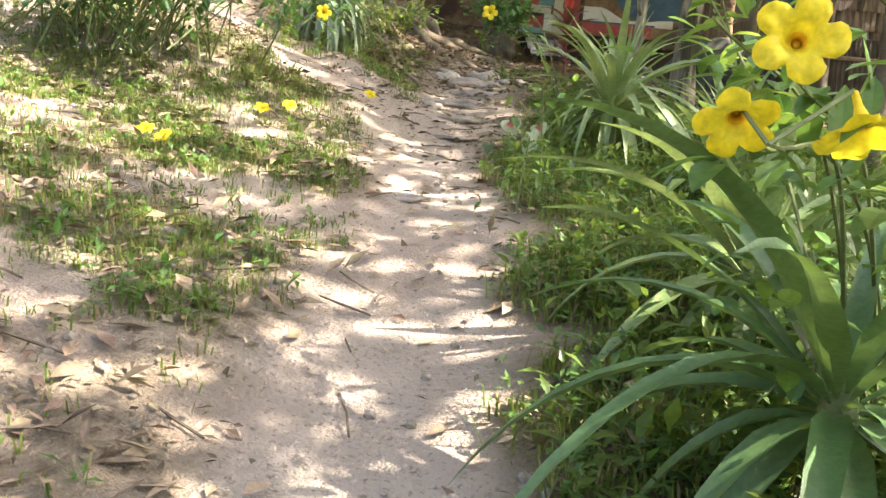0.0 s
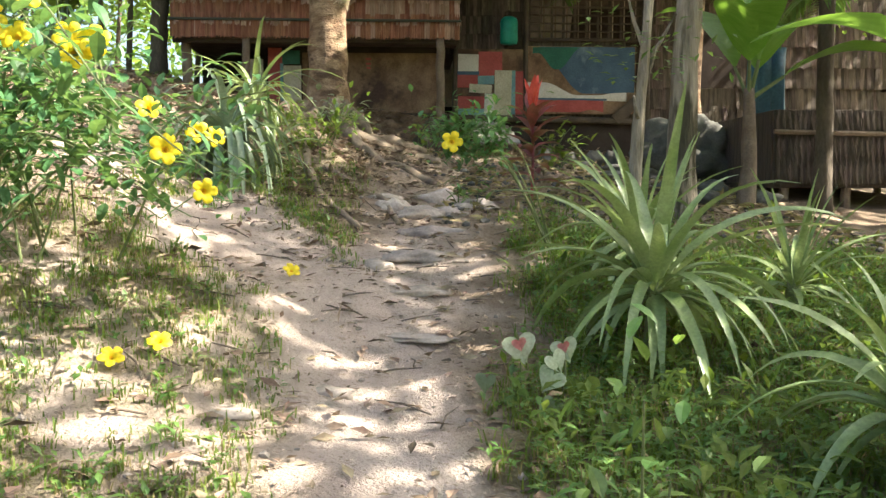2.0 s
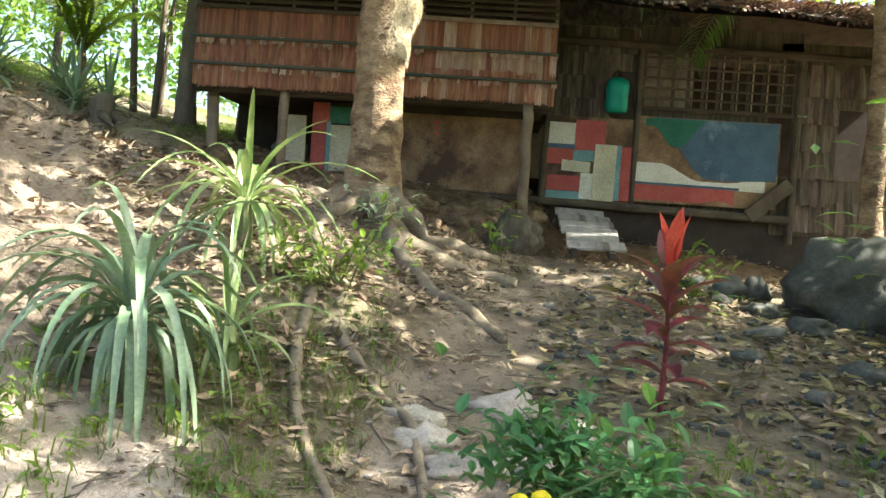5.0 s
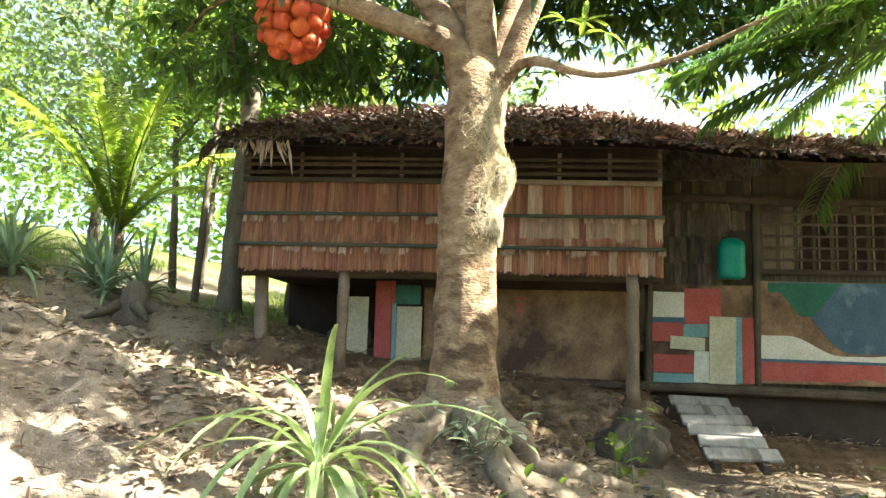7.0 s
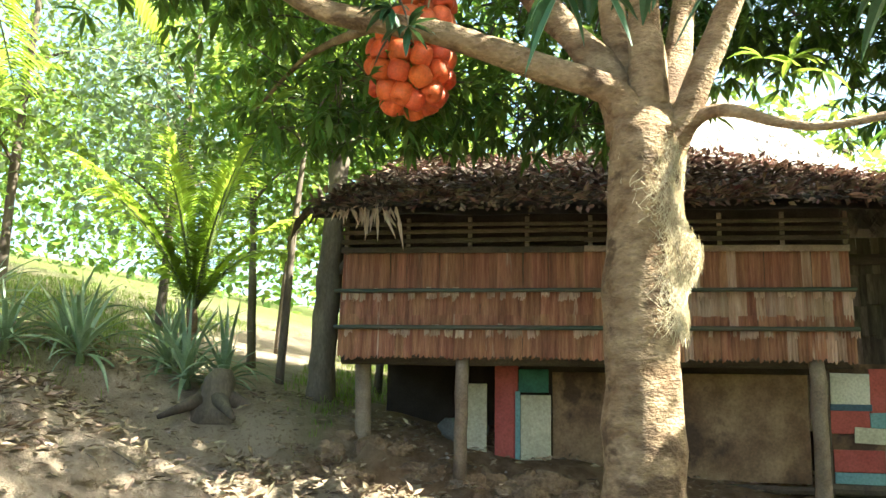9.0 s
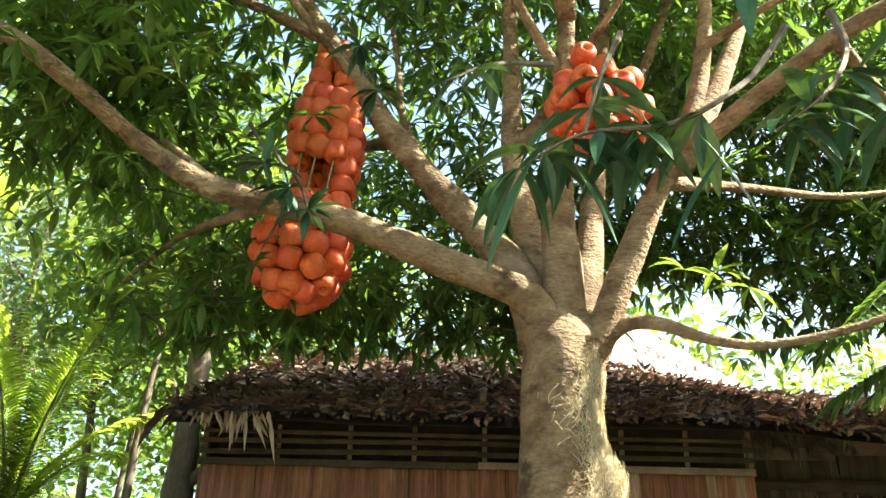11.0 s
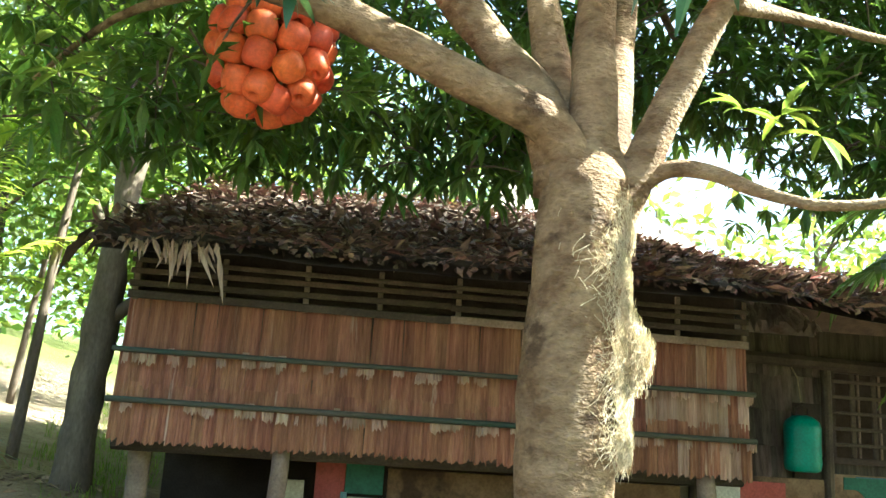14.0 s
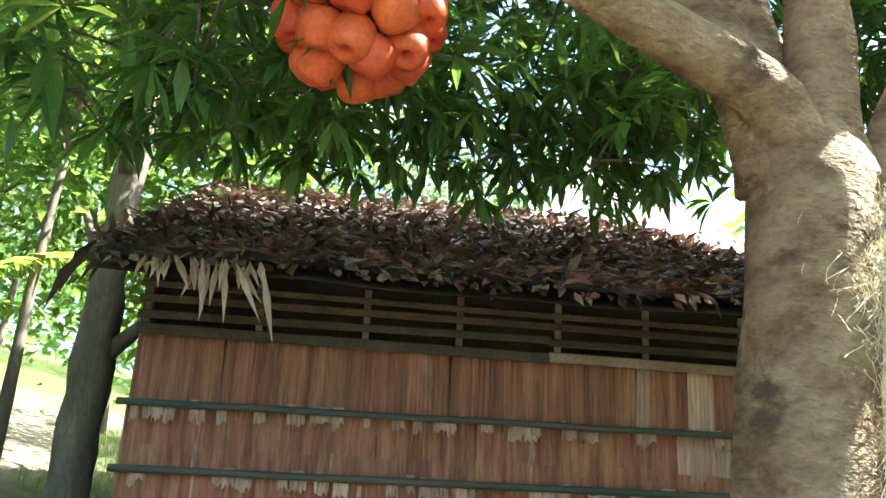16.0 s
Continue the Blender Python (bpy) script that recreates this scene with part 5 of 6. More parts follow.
strap_plant("broad-leaved strap plant with pale leaf edges", 1.95, 2.95, 30, 0.78, 0.036, "strap", 1.1, 0.14, 4, flop=15, top=70)
strap_plant("broad-leaved strap plant in dense weeds", 1.80, 1.98, 36, 0.74, 0.032, "strap_deep", 1.1, 0.24, 5, flop=30, top=66)
strap_plant("light-green strap plant at the foot of a trunk", 2.15, 6.95, 40, 0.64, 0.026, "strap", 1.4, 0.18, 18, flop=10)
strap_plant("strap plant with yellowing leaves", 2.35, 3.6, 20, 0.60, 0.022, "strap", 1.1, 0.08, 16)
strap_plant("large drooping grey-green strap plant on the bank", -0.33, 8.42, 66, 0.84, 0.027, "strap_blue", 4.6, 0.26, 6, flop=5)
strap_plant("thin arching strap plant below the tree", -0.50, 10.4, 36, 0.95, 0.025, "strap", 2.0, 0.28, 7, top=66)
strap_plant("strap plant beside the bank", -0.1, 8.9, 18, 0.55, 0.018, "strap", 1.5, 0.16, 17)
for i, (x, y) in enumerate(((-4.1, 15.3), (-4.45, 15.6), (-3.85, 15.6), (-4.95, 14.9), (-5.3, 15.2), (-5.65, 14.8), (-5.3, 13.6), (-5.9, 14.1), (-4.6, 16.2), (-6.3, 15.2))):
    strap_plant("grey-green strap plant on the hillside", x, y, 30, 0.72, 0.028, "strap_blue", 1.0, 0.08, 30 + i)


def blossom(parent, p, d, size, rr):
    """Trumpet flower: a funnel that opens into five broad, slightly turned lobes."""
    d = Vector(d).normalized()
    q, n = d.to_track_quat("Z", "Y").to_matrix(), 40
    size *= 0.92
    turn, g, gt = rr.uniform(0, 6.28), Geo(), Geo()
    rows = ((0.07, -1.05, 0.0), (0.09, -0.72, 0.0), (0.17, -0.42, 0.0), (0.27, -0.18, 0.03), (0.42, -0.02, 0.12), (0.66, 0.06, 0.36), (0.90, 0.04, 0.75), (1.02, -0.03, 1.0))
    for r, z, k in rows:
        for j in range(n):
            a = 2 * math.pi * j / n
            u = (5 * a / (2 * math.pi)) % 1.0
            lobe = abs(math.sin(math.pi * u)) ** 0.55
            rad = r * (1 - 0.42 * k * (1 - lobe))
            tilt = 0.13 * k * (u - 0.5)                      # each lobe overlaps the next
            b = a + turn + 0.10 * k
            g.v.append(tuple(Vector(p) + q @ Vector((rad * math.cos(b), rad * math.sin(b), z + tilt - 0.05 * k * math.cos(10 * a))) * size))
    m = len(rows)
    for i in range(m - 1):
        for j in range(n):
            f = (i * n + j, i * n + (j + 1) % n, (i + 1) * n + (j + 1) % n, (i + 1) * n + j)
            g.f.append(f)
    f = part("flower", g, M["petal"], parent, "bright yellow trumpet flower", True)
    for r, z in ((0.10, -0.5), (0.15, -0.36), (0.20, -0.245)):
        for j in range(12):
            a = 2 * math.pi * j / 12
            gt.v.append(tuple(Vector(p) + q @ Vector((r * math.cos(a), r * math.sin(a), z)) * size))
    gt.f = [tuple(range(12))] + [(12 * i + j, 12 * i + (j + 1) % 12, 12 * i + 12 + (j + 1) % 12, 12 * i + 12 + j) for i in range(2) for j in range(12)]
    part("throat", gt, M["throat"], f, smooth=True)


def shrub(label, base, tips, flowers, leaf=0.07, per=60, seed=0, m="weed", name="flowering_shrub", low=0.15, fluff=0.10):
    """Arching leafy stems from base to tips, with flowers at (place, way)."""
    rr = random.Random(seed)
    bx, by = base
    bz = on(bx, by)
    ob = thing(name, label, "shrub", (0, 0, 0))
    gl, spread = Geo(), 0.06 if len(tips) < 30 else 0.32
    for i, t in enumerate(tips):
        b, e = Vector((bx + rr.gauss(0, spread), by + rr.gauss(0, spread), bz - 0.03)), Vector(t)
        mid = b.lerp(e, 0.5) + Vector((0, 0, 0.28 * (e - b).xy.length))
        c = bent([b, mid, e], 8)
        part("stem", Geo().tube(c, [0.006 - 0.004 * j / len(c) for j in range(len(c))], 5), M["stem"], ob)
        for _ in range(per):
            u = low + (1 - low) * rr.random() ** 0.8
            p = c[int(u * (len(c) - 1))] + Vector((rr.gauss(0, 1), rr.gauss(0, 1), rr.gauss(0, 1))) * (0.3 * fluff + fluff * rr.random())
            d = Vector((rr.gauss(0, 1), rr.gauss(0, 1), rr.gauss(0.3, 0.6)))
            l = leaf * rr.uniform(0.7, 1.3)
            gl.leaf(p, d, l, l * 0.22, rr.uniform(0.2, 0.9), 4, 0.25, -1)
    part("foliage", gl, M[m], ob, kind="stuff")
    for p, d, s in flowers:
        blossom(ob, p, d, s, rr)
        p, k = Vector(p) - Vector(d).normalized() * s, Vector(min(tips, key=lambda q: (Vector(q) - Vector(p)).length))
        part("flower_stalk", Geo().tube([p, p.lerp(k, 0.5), k], [0.003] * 3, 4), M["stem"], ob)
    return ob


rr = random.Random(41)
tips = [(-0.05 + rr.gauss(0, 0.25), 5.4 + rr.gauss(0, 0.5), 1.72 + rr.gauss(0, 0.17)) for _ in range(26)] + [(-1.1 + rr.gauss(0, 0.5), 5.8 + rr.gauss(0, 0.6), 1.95 + rr.gauss(0, 0.25)) for _ in range(46)]
shrub("sprawling green shrub with bright yellow trumpet flowers", (-1.15, 6.0), tips,
      [((0.20, 5.10, 1.68), (0.2, -0.9, 0.2), 0.055), ((0.03, 6.17, 1.80), (0.3, -0.9, 0.1), 0.055), ((0.10, 6.2, 1.78), (0.5, -0.8, 0.2), 0.05), ((-0.03, 5.17, 2.02), (0.1, -0.8, 0.4), 0.055), ((-0.1, 5.2, 1.98), (0.4, -0.8, 0.1), 0.055),
       ((-0.35, 5.2, 2.05), (0.1, -0.9, 0.2), 0.06), ((-0.45, 5.25, 1.98), (0.0, -0.9, 0.3), 0.055), ((0.22, 5.5, 1.55), (0.4, -0.8, 0.0), 0.05), ((0.0, 5.6, 1.85), (0.3, -0.8, 0.4), 0.05), ((-0.6, 4.9, 1.75), (0.3, -0.9, 0.2), 0.055), ((-0.65, 5.0, 1.6), (0.5, -0.7, 0.2), 0.05), ((-0.34, 5.2, 2.15), (0.2, -0.9, 0.1), 0.055), ((-0.24, 5.2, 2.16), (0.4, -0.8, 0.3), 0.055), ((-0.28, 5.2, 2.03), (-0.1, -0.9, 0.2), 0.055), ((-0.12, 5.2, 2.03), (0.1, -0.9, 0.1), 0.055), ((-0.04, 5.2, 2.01), (0.5, -0.8, 0.0), 0.05)],
      0.075, 50, 3, "shrub_leaf", low=0.3)
tips = [(1.16 + rr.gauss(0, 0.09), 7.02 + rr.gauss(0, 0.09), 1.86 + rr.gauss(0, 0.05)) for _ in range(3)] + [(1.02, 7.0, 1.88), (1.30, 7.0, 1.80)]
shrub("small green shrub with one yellow flower beside the steps", (1.80, 7.5), tips, [((1.15, 6.86, 1.80), (0.0, -1.0, 0.15), 0.062)], 0.055, 130, 4, "shrub_leaf", low=0.80, fluff=0.07)
tips = [(1.52 + rr.gauss(0, 0.06), 1.72 + rr.gauss(0, 0.1), 1.0 + rr.gauss(0, 0.08)) for _ in range(4)] + [(1.95 + rr.gauss(0, 0.15), 2.5 + rr.gauss(0, 0.3), 0.6 + rr.gauss(0, 0.15)) for _ in range(12)] + [(1.60, 2.5, 1.34)]
shrub("leafy shrub with yellow flowers close to the path", (2.05, 2.4), tips, [((1.52, 1.58, 1.09), (-0.2, -0.9, 0.2), 0.058), ((1.475, 1.62, 0.99), (-0.1, -0.8, -0.6), 0.055), ((1.60, 1.56, 0.985), (0.15, -0.5, -0.9), 0.06)], 0.07, 34, 5, low=0.4)
shrub("upright sapling with glossy oval leaves", (2.04, 3.2), [(1.82, 3.2, 1.46), (1.90, 3.2, 1.22)], [], 0.085, 26, 6, "bright", "sapling", fluff=0.035)
shrub("thin leafy weed beside the path", (1.42, 4.1), [(1.40, 4.1, 1.15), (1.44, 4.05, 1.0), (1.37, 4.15, 0.95)], [], 0.06, 26, 8, "weed", "tall_weed")
shrub("low leafy plant by the bank", (1.35, 9.0), [(1.3, 8.95, 1.62), (1.45, 8.9, 1.58), (1.2, 9.0, 1.55), (1.5, 9.0, 1.5)], [], 0.08, 12, 9, "weed", "low_plant")
shrub("pale green leafy plant beside the stones", (2.55, 11.9), [(2.4, 11.8, 2.2), (2.7, 11.8, 2.25), (2.9, 11.9, 2.15), (2.55, 11.7, 2.05), (2.75, 11.7, 1.95)], [], 0.12, 14, 10, "bright", "low_plant")
shrub("small creeper with pale and red leaves at the tree's foot", (0.12, 12.2), [(0.0, 12.05, 2.55), (0.2, 12.0, 2.5), (0.35, 12.05, 2.45), (-0.1, 12.1, 2.45), (0.3, 11.95, 2.35)], [], 0.12, 12, 12, "pale", "creeper")
shrub("yellow-green sprout on the bank", (1.05, 12.9), [(1.2, 12.85, 2.5), (1.1, 12.8, 2.4), (1.0, 12.85, 2.35)], [], 0.14, 7, 13, "bright", "sprout")
shrub("yellow-green bushy weeds on the bank", (0.1, 10.3), [(0.0 + rr.gauss(0, 0.25), 10.1 + rr.gauss(0, 0.3), 2.05 + rr.gauss(0, 0.08)) for _ in range(14)], [], 0.07, 22, 14, "bright", "low_plant")

# red ti plant
tx, ty = 1.93, 9.5
ti = thing("ti_plant", "red-leaved ti plant with a bright red top", "plant", (tx, ty, on(tx, ty)))
part("stem", Geo().tube([(0, 0, -0.05), (0.01, 0, 0.35), (0.0, 0.01, 0.75)], [0.014, 0.012, 0.010], 7), M["ti"], ti)
rr = random.Random(6)
for k in range(20):
    a, z = k * 2.4, 0.15 + 0.55 * (k / 20) ** 0.8
    el = radians(15 + 45 * k / 20)
    part("leaf", Geo().leaf((0, 0, z), (math.cos(a) * math.cos(el), math.sin(a) * math.cos(el), math.sin(el)), rr.uniform(0.26, 0.38), 0.055, rr.uniform(0.5, 1.3), 5, 0.35, 0.45), M["ti"], ti, smooth=True)
for k in range(6):
    a = k * 2.4
    part("top_leaf", Geo().leaf((0, 0, 0.70), (0.25 * math.cos(a), 0.25 * math.sin(a), 1), rr.uniform(0.24, 0.36), 0.05, 0.2, 5, 0.4, 0.5), M["ti_top"], ti, "bright red top leaf, coloured as if backlit", smooth=True)

# caladiums
def heart(p, tip, face, size, k=1.0, lift=0.0):
    """Heart-shaped blade: notch at p, point towards tip, facing face."""
    t = Vector(tip).normalized()
    f = (Vector(face) - t * Vector(face).dot(t)).normalized()
    w = t.cross(f)
    g, n = Geo(), 22
    g.v.append(tuple(Vector(p) + t * size * 0.75 * 0.5 + f * (lift - 0.06 * size)))
    for j in range(n):
        a = 2 * math.pi * j / n
        x = 0.62 * math.sin(a) ** 3 * 1.05
        y = 0.75 - (13 * math.cos(a) - 5 * math.cos(2 * a) - 2 * math.cos(3 * a) - math.cos(4 * a)) / 17 * 0.85
        x, y = x * k, 0.55 + (y - 0.55) * k
        g.v.append(tuple(Vector(p) + w * size * x + t * size * y * 0.75 + f * (lift + size * (0.16 * abs(x) - 0.22 * y * y + 0.03 * math.sin(5 * a)))))
    g.f = [(0, 1 + j, 1 + (j + 1) % n) for j in range(n)]
    return g


for i, (x, y, z, c, s) in enumerate(((1.32, 5.5, 1.045, "pink", 0.105), (1.48, 5.48, 1.03, "pink", 0.085), (1.43, 5.44, 0.985, "pale", 0.08), (1.46, 5.42, 0.93, "pale", 0.09), (1.22, 5.5, 0.90, "silver", 0.07), (1.55, 5.45, 0.90, "bright", 0.11), (1.45, 5.35, 0.80, "silver", 0.08), (1.30, 5.4, 0.82, "weed", 0.08), (1.33, 5.55, 0.98, "pink", 0.06))):
    ob = thing("caladium", "caladium with a pink heart-shaped leaf" if c == "pink" else "caladium with a pale heart-shaped leaf" if c in ("pale", "silver") else "small plant with a green heart-shaped leaf", "plant", (x, y, on(x, y)), group="caladiums by the path")
    h = max(0.06, z - on(x, y))
    part("stalk", Geo().tube([(0.03, 0.05, -0.03), (0.02, 0.03, h * 0.7), (0, 0.0, h)], [0.004] * 3, 5), M["stem"], ob)
    s, tip, face = s * 0.9, (rr.uniform(-0.9, 0.9), -0.5, -0.75), (rr.uniform(-0.5, 0.5), -0.6, 0.7)
    part("leaf", heart((0, 0, h), tip, face, s), M["pale" if c == "pink" else c], ob, smooth=True)
    if c == "pink":
        part("blotch", heart((0, 0, h), tip, face, s, 0.45, 0.004), M["pink"], ob, "pink centre of the leaf", smooth=True)

# ---- trunks, banana and far hut beside the path ----
def pole_tree(label, x, y, top, r, lean=(0, 0), seed=0, m="bark_dark", name="garden_tree"):
    z = on(x, y)
    ob = thing(name, label, "tree", (x, y, z))
    c = bent([(0, 0, -0.1), (lean[0] * 0.2, lean[1] * 0.2, (top - z) * 0.25), (lean[0] * 0.6, lean[1] * 0.6, (top - z) * 0.6), (lean[0], lean[1], top - z)], 6)
    n = len(c) - 1
    part("trunk", Geo().tube(c, [r * (1.25 - 0.25 * min(1, 6 * i / n) - 0.35 * i / n) for i in range(n + 1)], 12, 0.35, seed), M[m], ob, smooth=True)
    for k, u in enumerate((0.45, 0.62, 0.8)):
        a, q = seed * 2.1 + k * 2.3, c[int(u * n)]
        e = q + Vector((math.cos(a) * 3 * r, math.sin(a) * 3 * r, 3.5 * r))
        part("branch_stub", Geo().tube([q, q.lerp(e, 0.6) + Vector((0, 0, -0.3 * r)), e], [r * 0.4, r * 0.3, r * 0.16], 7, 0.3, seed + k), M[m], ob, smooth=True)
    return ob


pole_tree("split grey-brown tree trunk beside the path", 3.08, 9.22, 7.5, 0.115, (0.22, 0.2), 1, "bark_grey")
thin = pole_tree("thin forked trunk with moss", 2.36, 7.95, 3.4, 0.045, (0.16, 0.1), 2, "bark_grey")
part("branch", Geo().tube([(0.08, 0.07, 1.0), (0.16, 0.08, 1.25), (0.30, 0.1, 1.5)], [0.02, 0.014, 0.007], 7, 0.3), M["bark_grey"], thin)
part("branch", Geo().tube([(0.10, 0.08, 1.25), (0.02, 0.08, 1.45), (-0.02, 0.08, 1.6)], [0.018, 0.012, 0.006], 7, 0.3), M["bark_grey"], thin)
g, rr = Geo(), random.Random(8)
for _ in range(90):
    g.leaf((0.1 + rr.gauss(0, 0.22), 0.05 + rr.gauss(0, 0.1), 1.25 + rr.gauss(0, 0.12)), (rr.gauss(0, 1), rr.gauss(0, 0.6), rr.gauss(0, 0.2)), rr.uniform(0.05, 0.10), 0.018, 0.4, 2)
part("foliage", g, M["weed"], thin, "small fern-like leaves", kind="stuff")
pole_tree("dark trunk at the edge of the garden", 5.41, 9.7, 7.5, 0.15, (0.15, 0.2), 5, "bark_grey")
pole_tree("dark leaning trunk beside the house corner", -2.95, 15.8, 6.5, 0.14, (0.1, 0.2), 9)
pole_tree("slender dark trunk behind the garden", 4.94, 10.65, 7.5, 0.085, (0.1, 0.3), 6)


def banana(x, y, h, leaves, seed):
    ob = thing("banana_plant", "banana plant with broad bright-green leaves", "banana plant", (x, y, on(x, y)))
    part("stem", Geo().tube(bent([(0, 0, -0.05), (0.02, 0, h * 0.5), (0.0, 0, h)], 5), [0.085 - 0.004 * i for i in range(11)], 10, 0.2, seed), M["wood"], ob, smooth=True)
    for d, l, w, dr in leaves:
        b = Vector((0, 0, h - 0.1))
        e = b + Vector(d).normalized() * 0.35
        lf = part("leaf", Geo().leaf(e, d, l, w, dr, 12, 0.25, 0.4), M["banana"], ob, smooth=True)
        part("midrib", Geo().tube([b, b.lerp(e, 0.5), e], [0.022, 0.018, 0.014], 6), M["stem"], lf)
    return ob


banana(3.89, 9.9, 1.05, [((-0.15, -0.35, 1.0), 1.15, 0.30, 2.6), ((0.2, -0.2, 1.2), 1.3, 0.30, 1.0), ((0.8, -0.1, 0.55), 1.3, 0.24, 1.3), ((-0.3, 0.6, 1.2), 1.2, 0.26, 1.4), ((0.5, 0.6, 1.1), 1.2, 0.26, 1.4)], 3)
banana(4.1, 7.2, 1.3, [((-0.9, -0.1, 0.55), 1.1, 0.17, 1.1), ((0.5, 0.5, 1.0), 1.1, 0.2, 1.5), ((0.6, -0.5, 1.0), 1.1, 0.2, 1.5)], 5)

hut = thing("side_hut", "low dark palm-walled hut on short posts", "hut", (0, 0, 0))
# hut walls take the shade-darkened strip colour
part("wall", Geo().box((5.9, 11.0, 1.98), (2.6, 0.06, 0.75)).box((4.62, 12.2, 1.98), (0.06, 2.3, 0.75)), M["nipa_island"], hut)
part("floor", Geo().box((5.9, 12.2, 1.60), (2.7, 2.4, 0.06)), M["wood_dark"], hut)
for x, y in ((4.75, 11.1), (5.4, 11.1), (6.9, 11.1), (4.75, 13.2), (6.9, 13.2)):
    part("post", rough_beam((x, y, on(x, y) - 0.1), (x, y, 1.65), 0.05, 8, x), M["wood"], hut)
g, rr = Geo(), random.Random(12)
for row in range(3):
    for j in range(46):
        g.quick((4.62 + j * 0.057, 10.95 - 0.02 * row, 2.36 - 0.25 * row), (rr.gauss(0, 0.06), -0.12, -1), rr.uniform(0.25, 0.33), 0.035, (0, -1, 0))
part("wall_shingles", g, M["nipa_island"], hut, kind="stuff")
part("rail", rough_beam((4.55, 10.9, 2.13), (7.2, 10.9, 2.08), 0.025, 6, 3, 8), M["wood"], hut)
tarp = Geo()
for i in range(9):
    for j in range(9):
        tarp.v.append((4.55 + 0.05 * i + 0.03 * math.sin(i * 1.9), 11.6 + 0.05 * math.sin(i * 2.3 + j * 0.4), 2.2 + 0.11 * j))
tarp.f = [(j + 9 * i, j + 9 * i + 1, j + 9 * i + 10, j + 9 * i + 9) for i in range(8) for j in range(8)]
ob = thing("hanging_tarp", "faded blue tarpaulin hanging in folds", "tarpaulin", (0, 0, 0), tarp, M["tarp"], smooth=True)
sm = ob.modifiers.new("thick", "SOLIDIFY")
sm.thickness = 0.006

# ---- stones ----
def stone(x, y, s, m="stone", name="stone", label="pale stone half sunk in the path", group="stones in the path", sink=0.60, seed=0, yaw=0):
    g = Geo().blob((0, 0, 0), s, 4 if max(s) > 0.2 else 3 if max(s) > 0.12 else 2, 0.38 if max(s) > 0.2 else 0.45, 1.8, seed)
    ob = thing(name, label, "stone", (x, y, on(x, y) + s[2] * (1 - 2 * sink)), g, M[m], group, smooth=True)
    ob.rotation_euler[2] = yaw


for i, (x, y, a, b, c) in enumerate(((0.84, 4.32, 0.13, 0.09, 0.02), (0.67, 5.5, 0.09, 0.06, 0.025), (0.95, 6.25, 0.2, 0.1, 0.02), (0.98, 6.9, 0.20, 0.09, 0.03), (0.96, 7.56, 0.26, 0.15, 0.06), (0.74, 7.28, 0.10, 0.07, 0.06), (1.04, 8.2, 0.27, 0.11, 0.075), (1.0, 8.62, 0.22, 0.10, 0.08), (1.22, 8.72, 0.14, 0.10, 0.08), (0.8, 8.8, 0.14, 0.09, 0.07), (1.3, 8.9, 0.17, 0.10, 0.07), (0.45, 4.5, 0.07, 0.05, 0.02), (0.35, 5.2, 0.1, 0.06, 0.02), (1.15, 9.3, 0.20, 0.12, 0.10), (1.45, 9.12, 0.16, 0.10, 0.09), (0.72, 8.95, 0.15, 0.09, 0.06), (0.2, 3.3, 0.05, 0.035, 0.02), (1.02, 4.0, 0.03, 0.02, 0.012))):
    stone(x, y, (a, b, c), "stone", seed=i * 1.7, yaw=R.uniform(-0.4, 0.4))
for i, (x, y, a, b, c) in enumerate(((2.55, 12.7, 0.14, 0.12, 0.12), (2.85, 12.8, 0.12, 0.11, 0.11), (3.12, 12.75, 0.15, 0.12, 0.12), (3.4, 12.9, 0.13, 0.11, 0.13), (2.95, 12.35, 0.10, 0.09, 0.07), (3.25, 12.2, 0.16, 0.11, 0.07), (3.5, 11.8, 0.18, 0.14, 0.09), (3.0, 11.3, 0.12, 0.16, 0.06), (3.4, 10.6, 0.15, 0.12, 0.08), (2.7, 10.7, 0.10, 0.08, 0.05), (3.6, 10.1, 0.13, 0.1, 0.07), (2.9, 10.0, 0.1, 0.08, 0.05), (4.2, 10.4, 0.2, 0.15, 0.1), (4.0, 11.2, 0.2, 0.15, 0.1))):
    stone(x, y, (a, b, c), "stone_dark", "stone", "grey stone in the rubble below the house", "rubble below the house", 0.25, 20 + i * 1.3, R.uniform(-1, 1))
stone(4.2, 12.6, (0.62, 0.45, 0.47), "stone_dark", "boulder", "large dark grey boulder beside the house", "boulders", 0.27, 60)
stone(1.25, 13.8, (0.26, 0.2, 0.27), "bark_dark", "boulder", "brown lump of earth and rock below the house", "boulders", 0.25, 61)
stump = thing("rotten_stump", "dark rotting tree stump with spreading foot on the hillside", "stump", (-3.67, 15.0, on(-3.67, 15.0)))
part("trunk", Geo().tube([(0, 0, -0.12), (0, 0, 0.02), (0.02, 0, 0.12), (0.05, 0.02, 0.26), (0.06, 0.02, 0.36)], [0.24, 0.20, 0.16, 0.13, 0.07], 14, 0.6, 3.0), M["bark_dark"], stump, smooth=True)
for k in range(5):
    a = 1.26 * k + 0.4
    part("root", Geo().tube([(0.1 * math.cos(a), 0.1 * math.sin(a), 0.10), (0.3 * math.cos(a), 0.3 * math.sin(a), 0.03), (0.55 * math.cos(a), 0.55 * math.sin(a), -0.06)], [0.08, 0.05, 0.02], 8, 0.3, k), M["bark_dark"], stump, smooth=True)
stone(-1.5, 15.5, (0.2, 0.2, 0.16), "stone_dark", "boulder", "grey stone under the floor", "boulders", 0.3, 67)


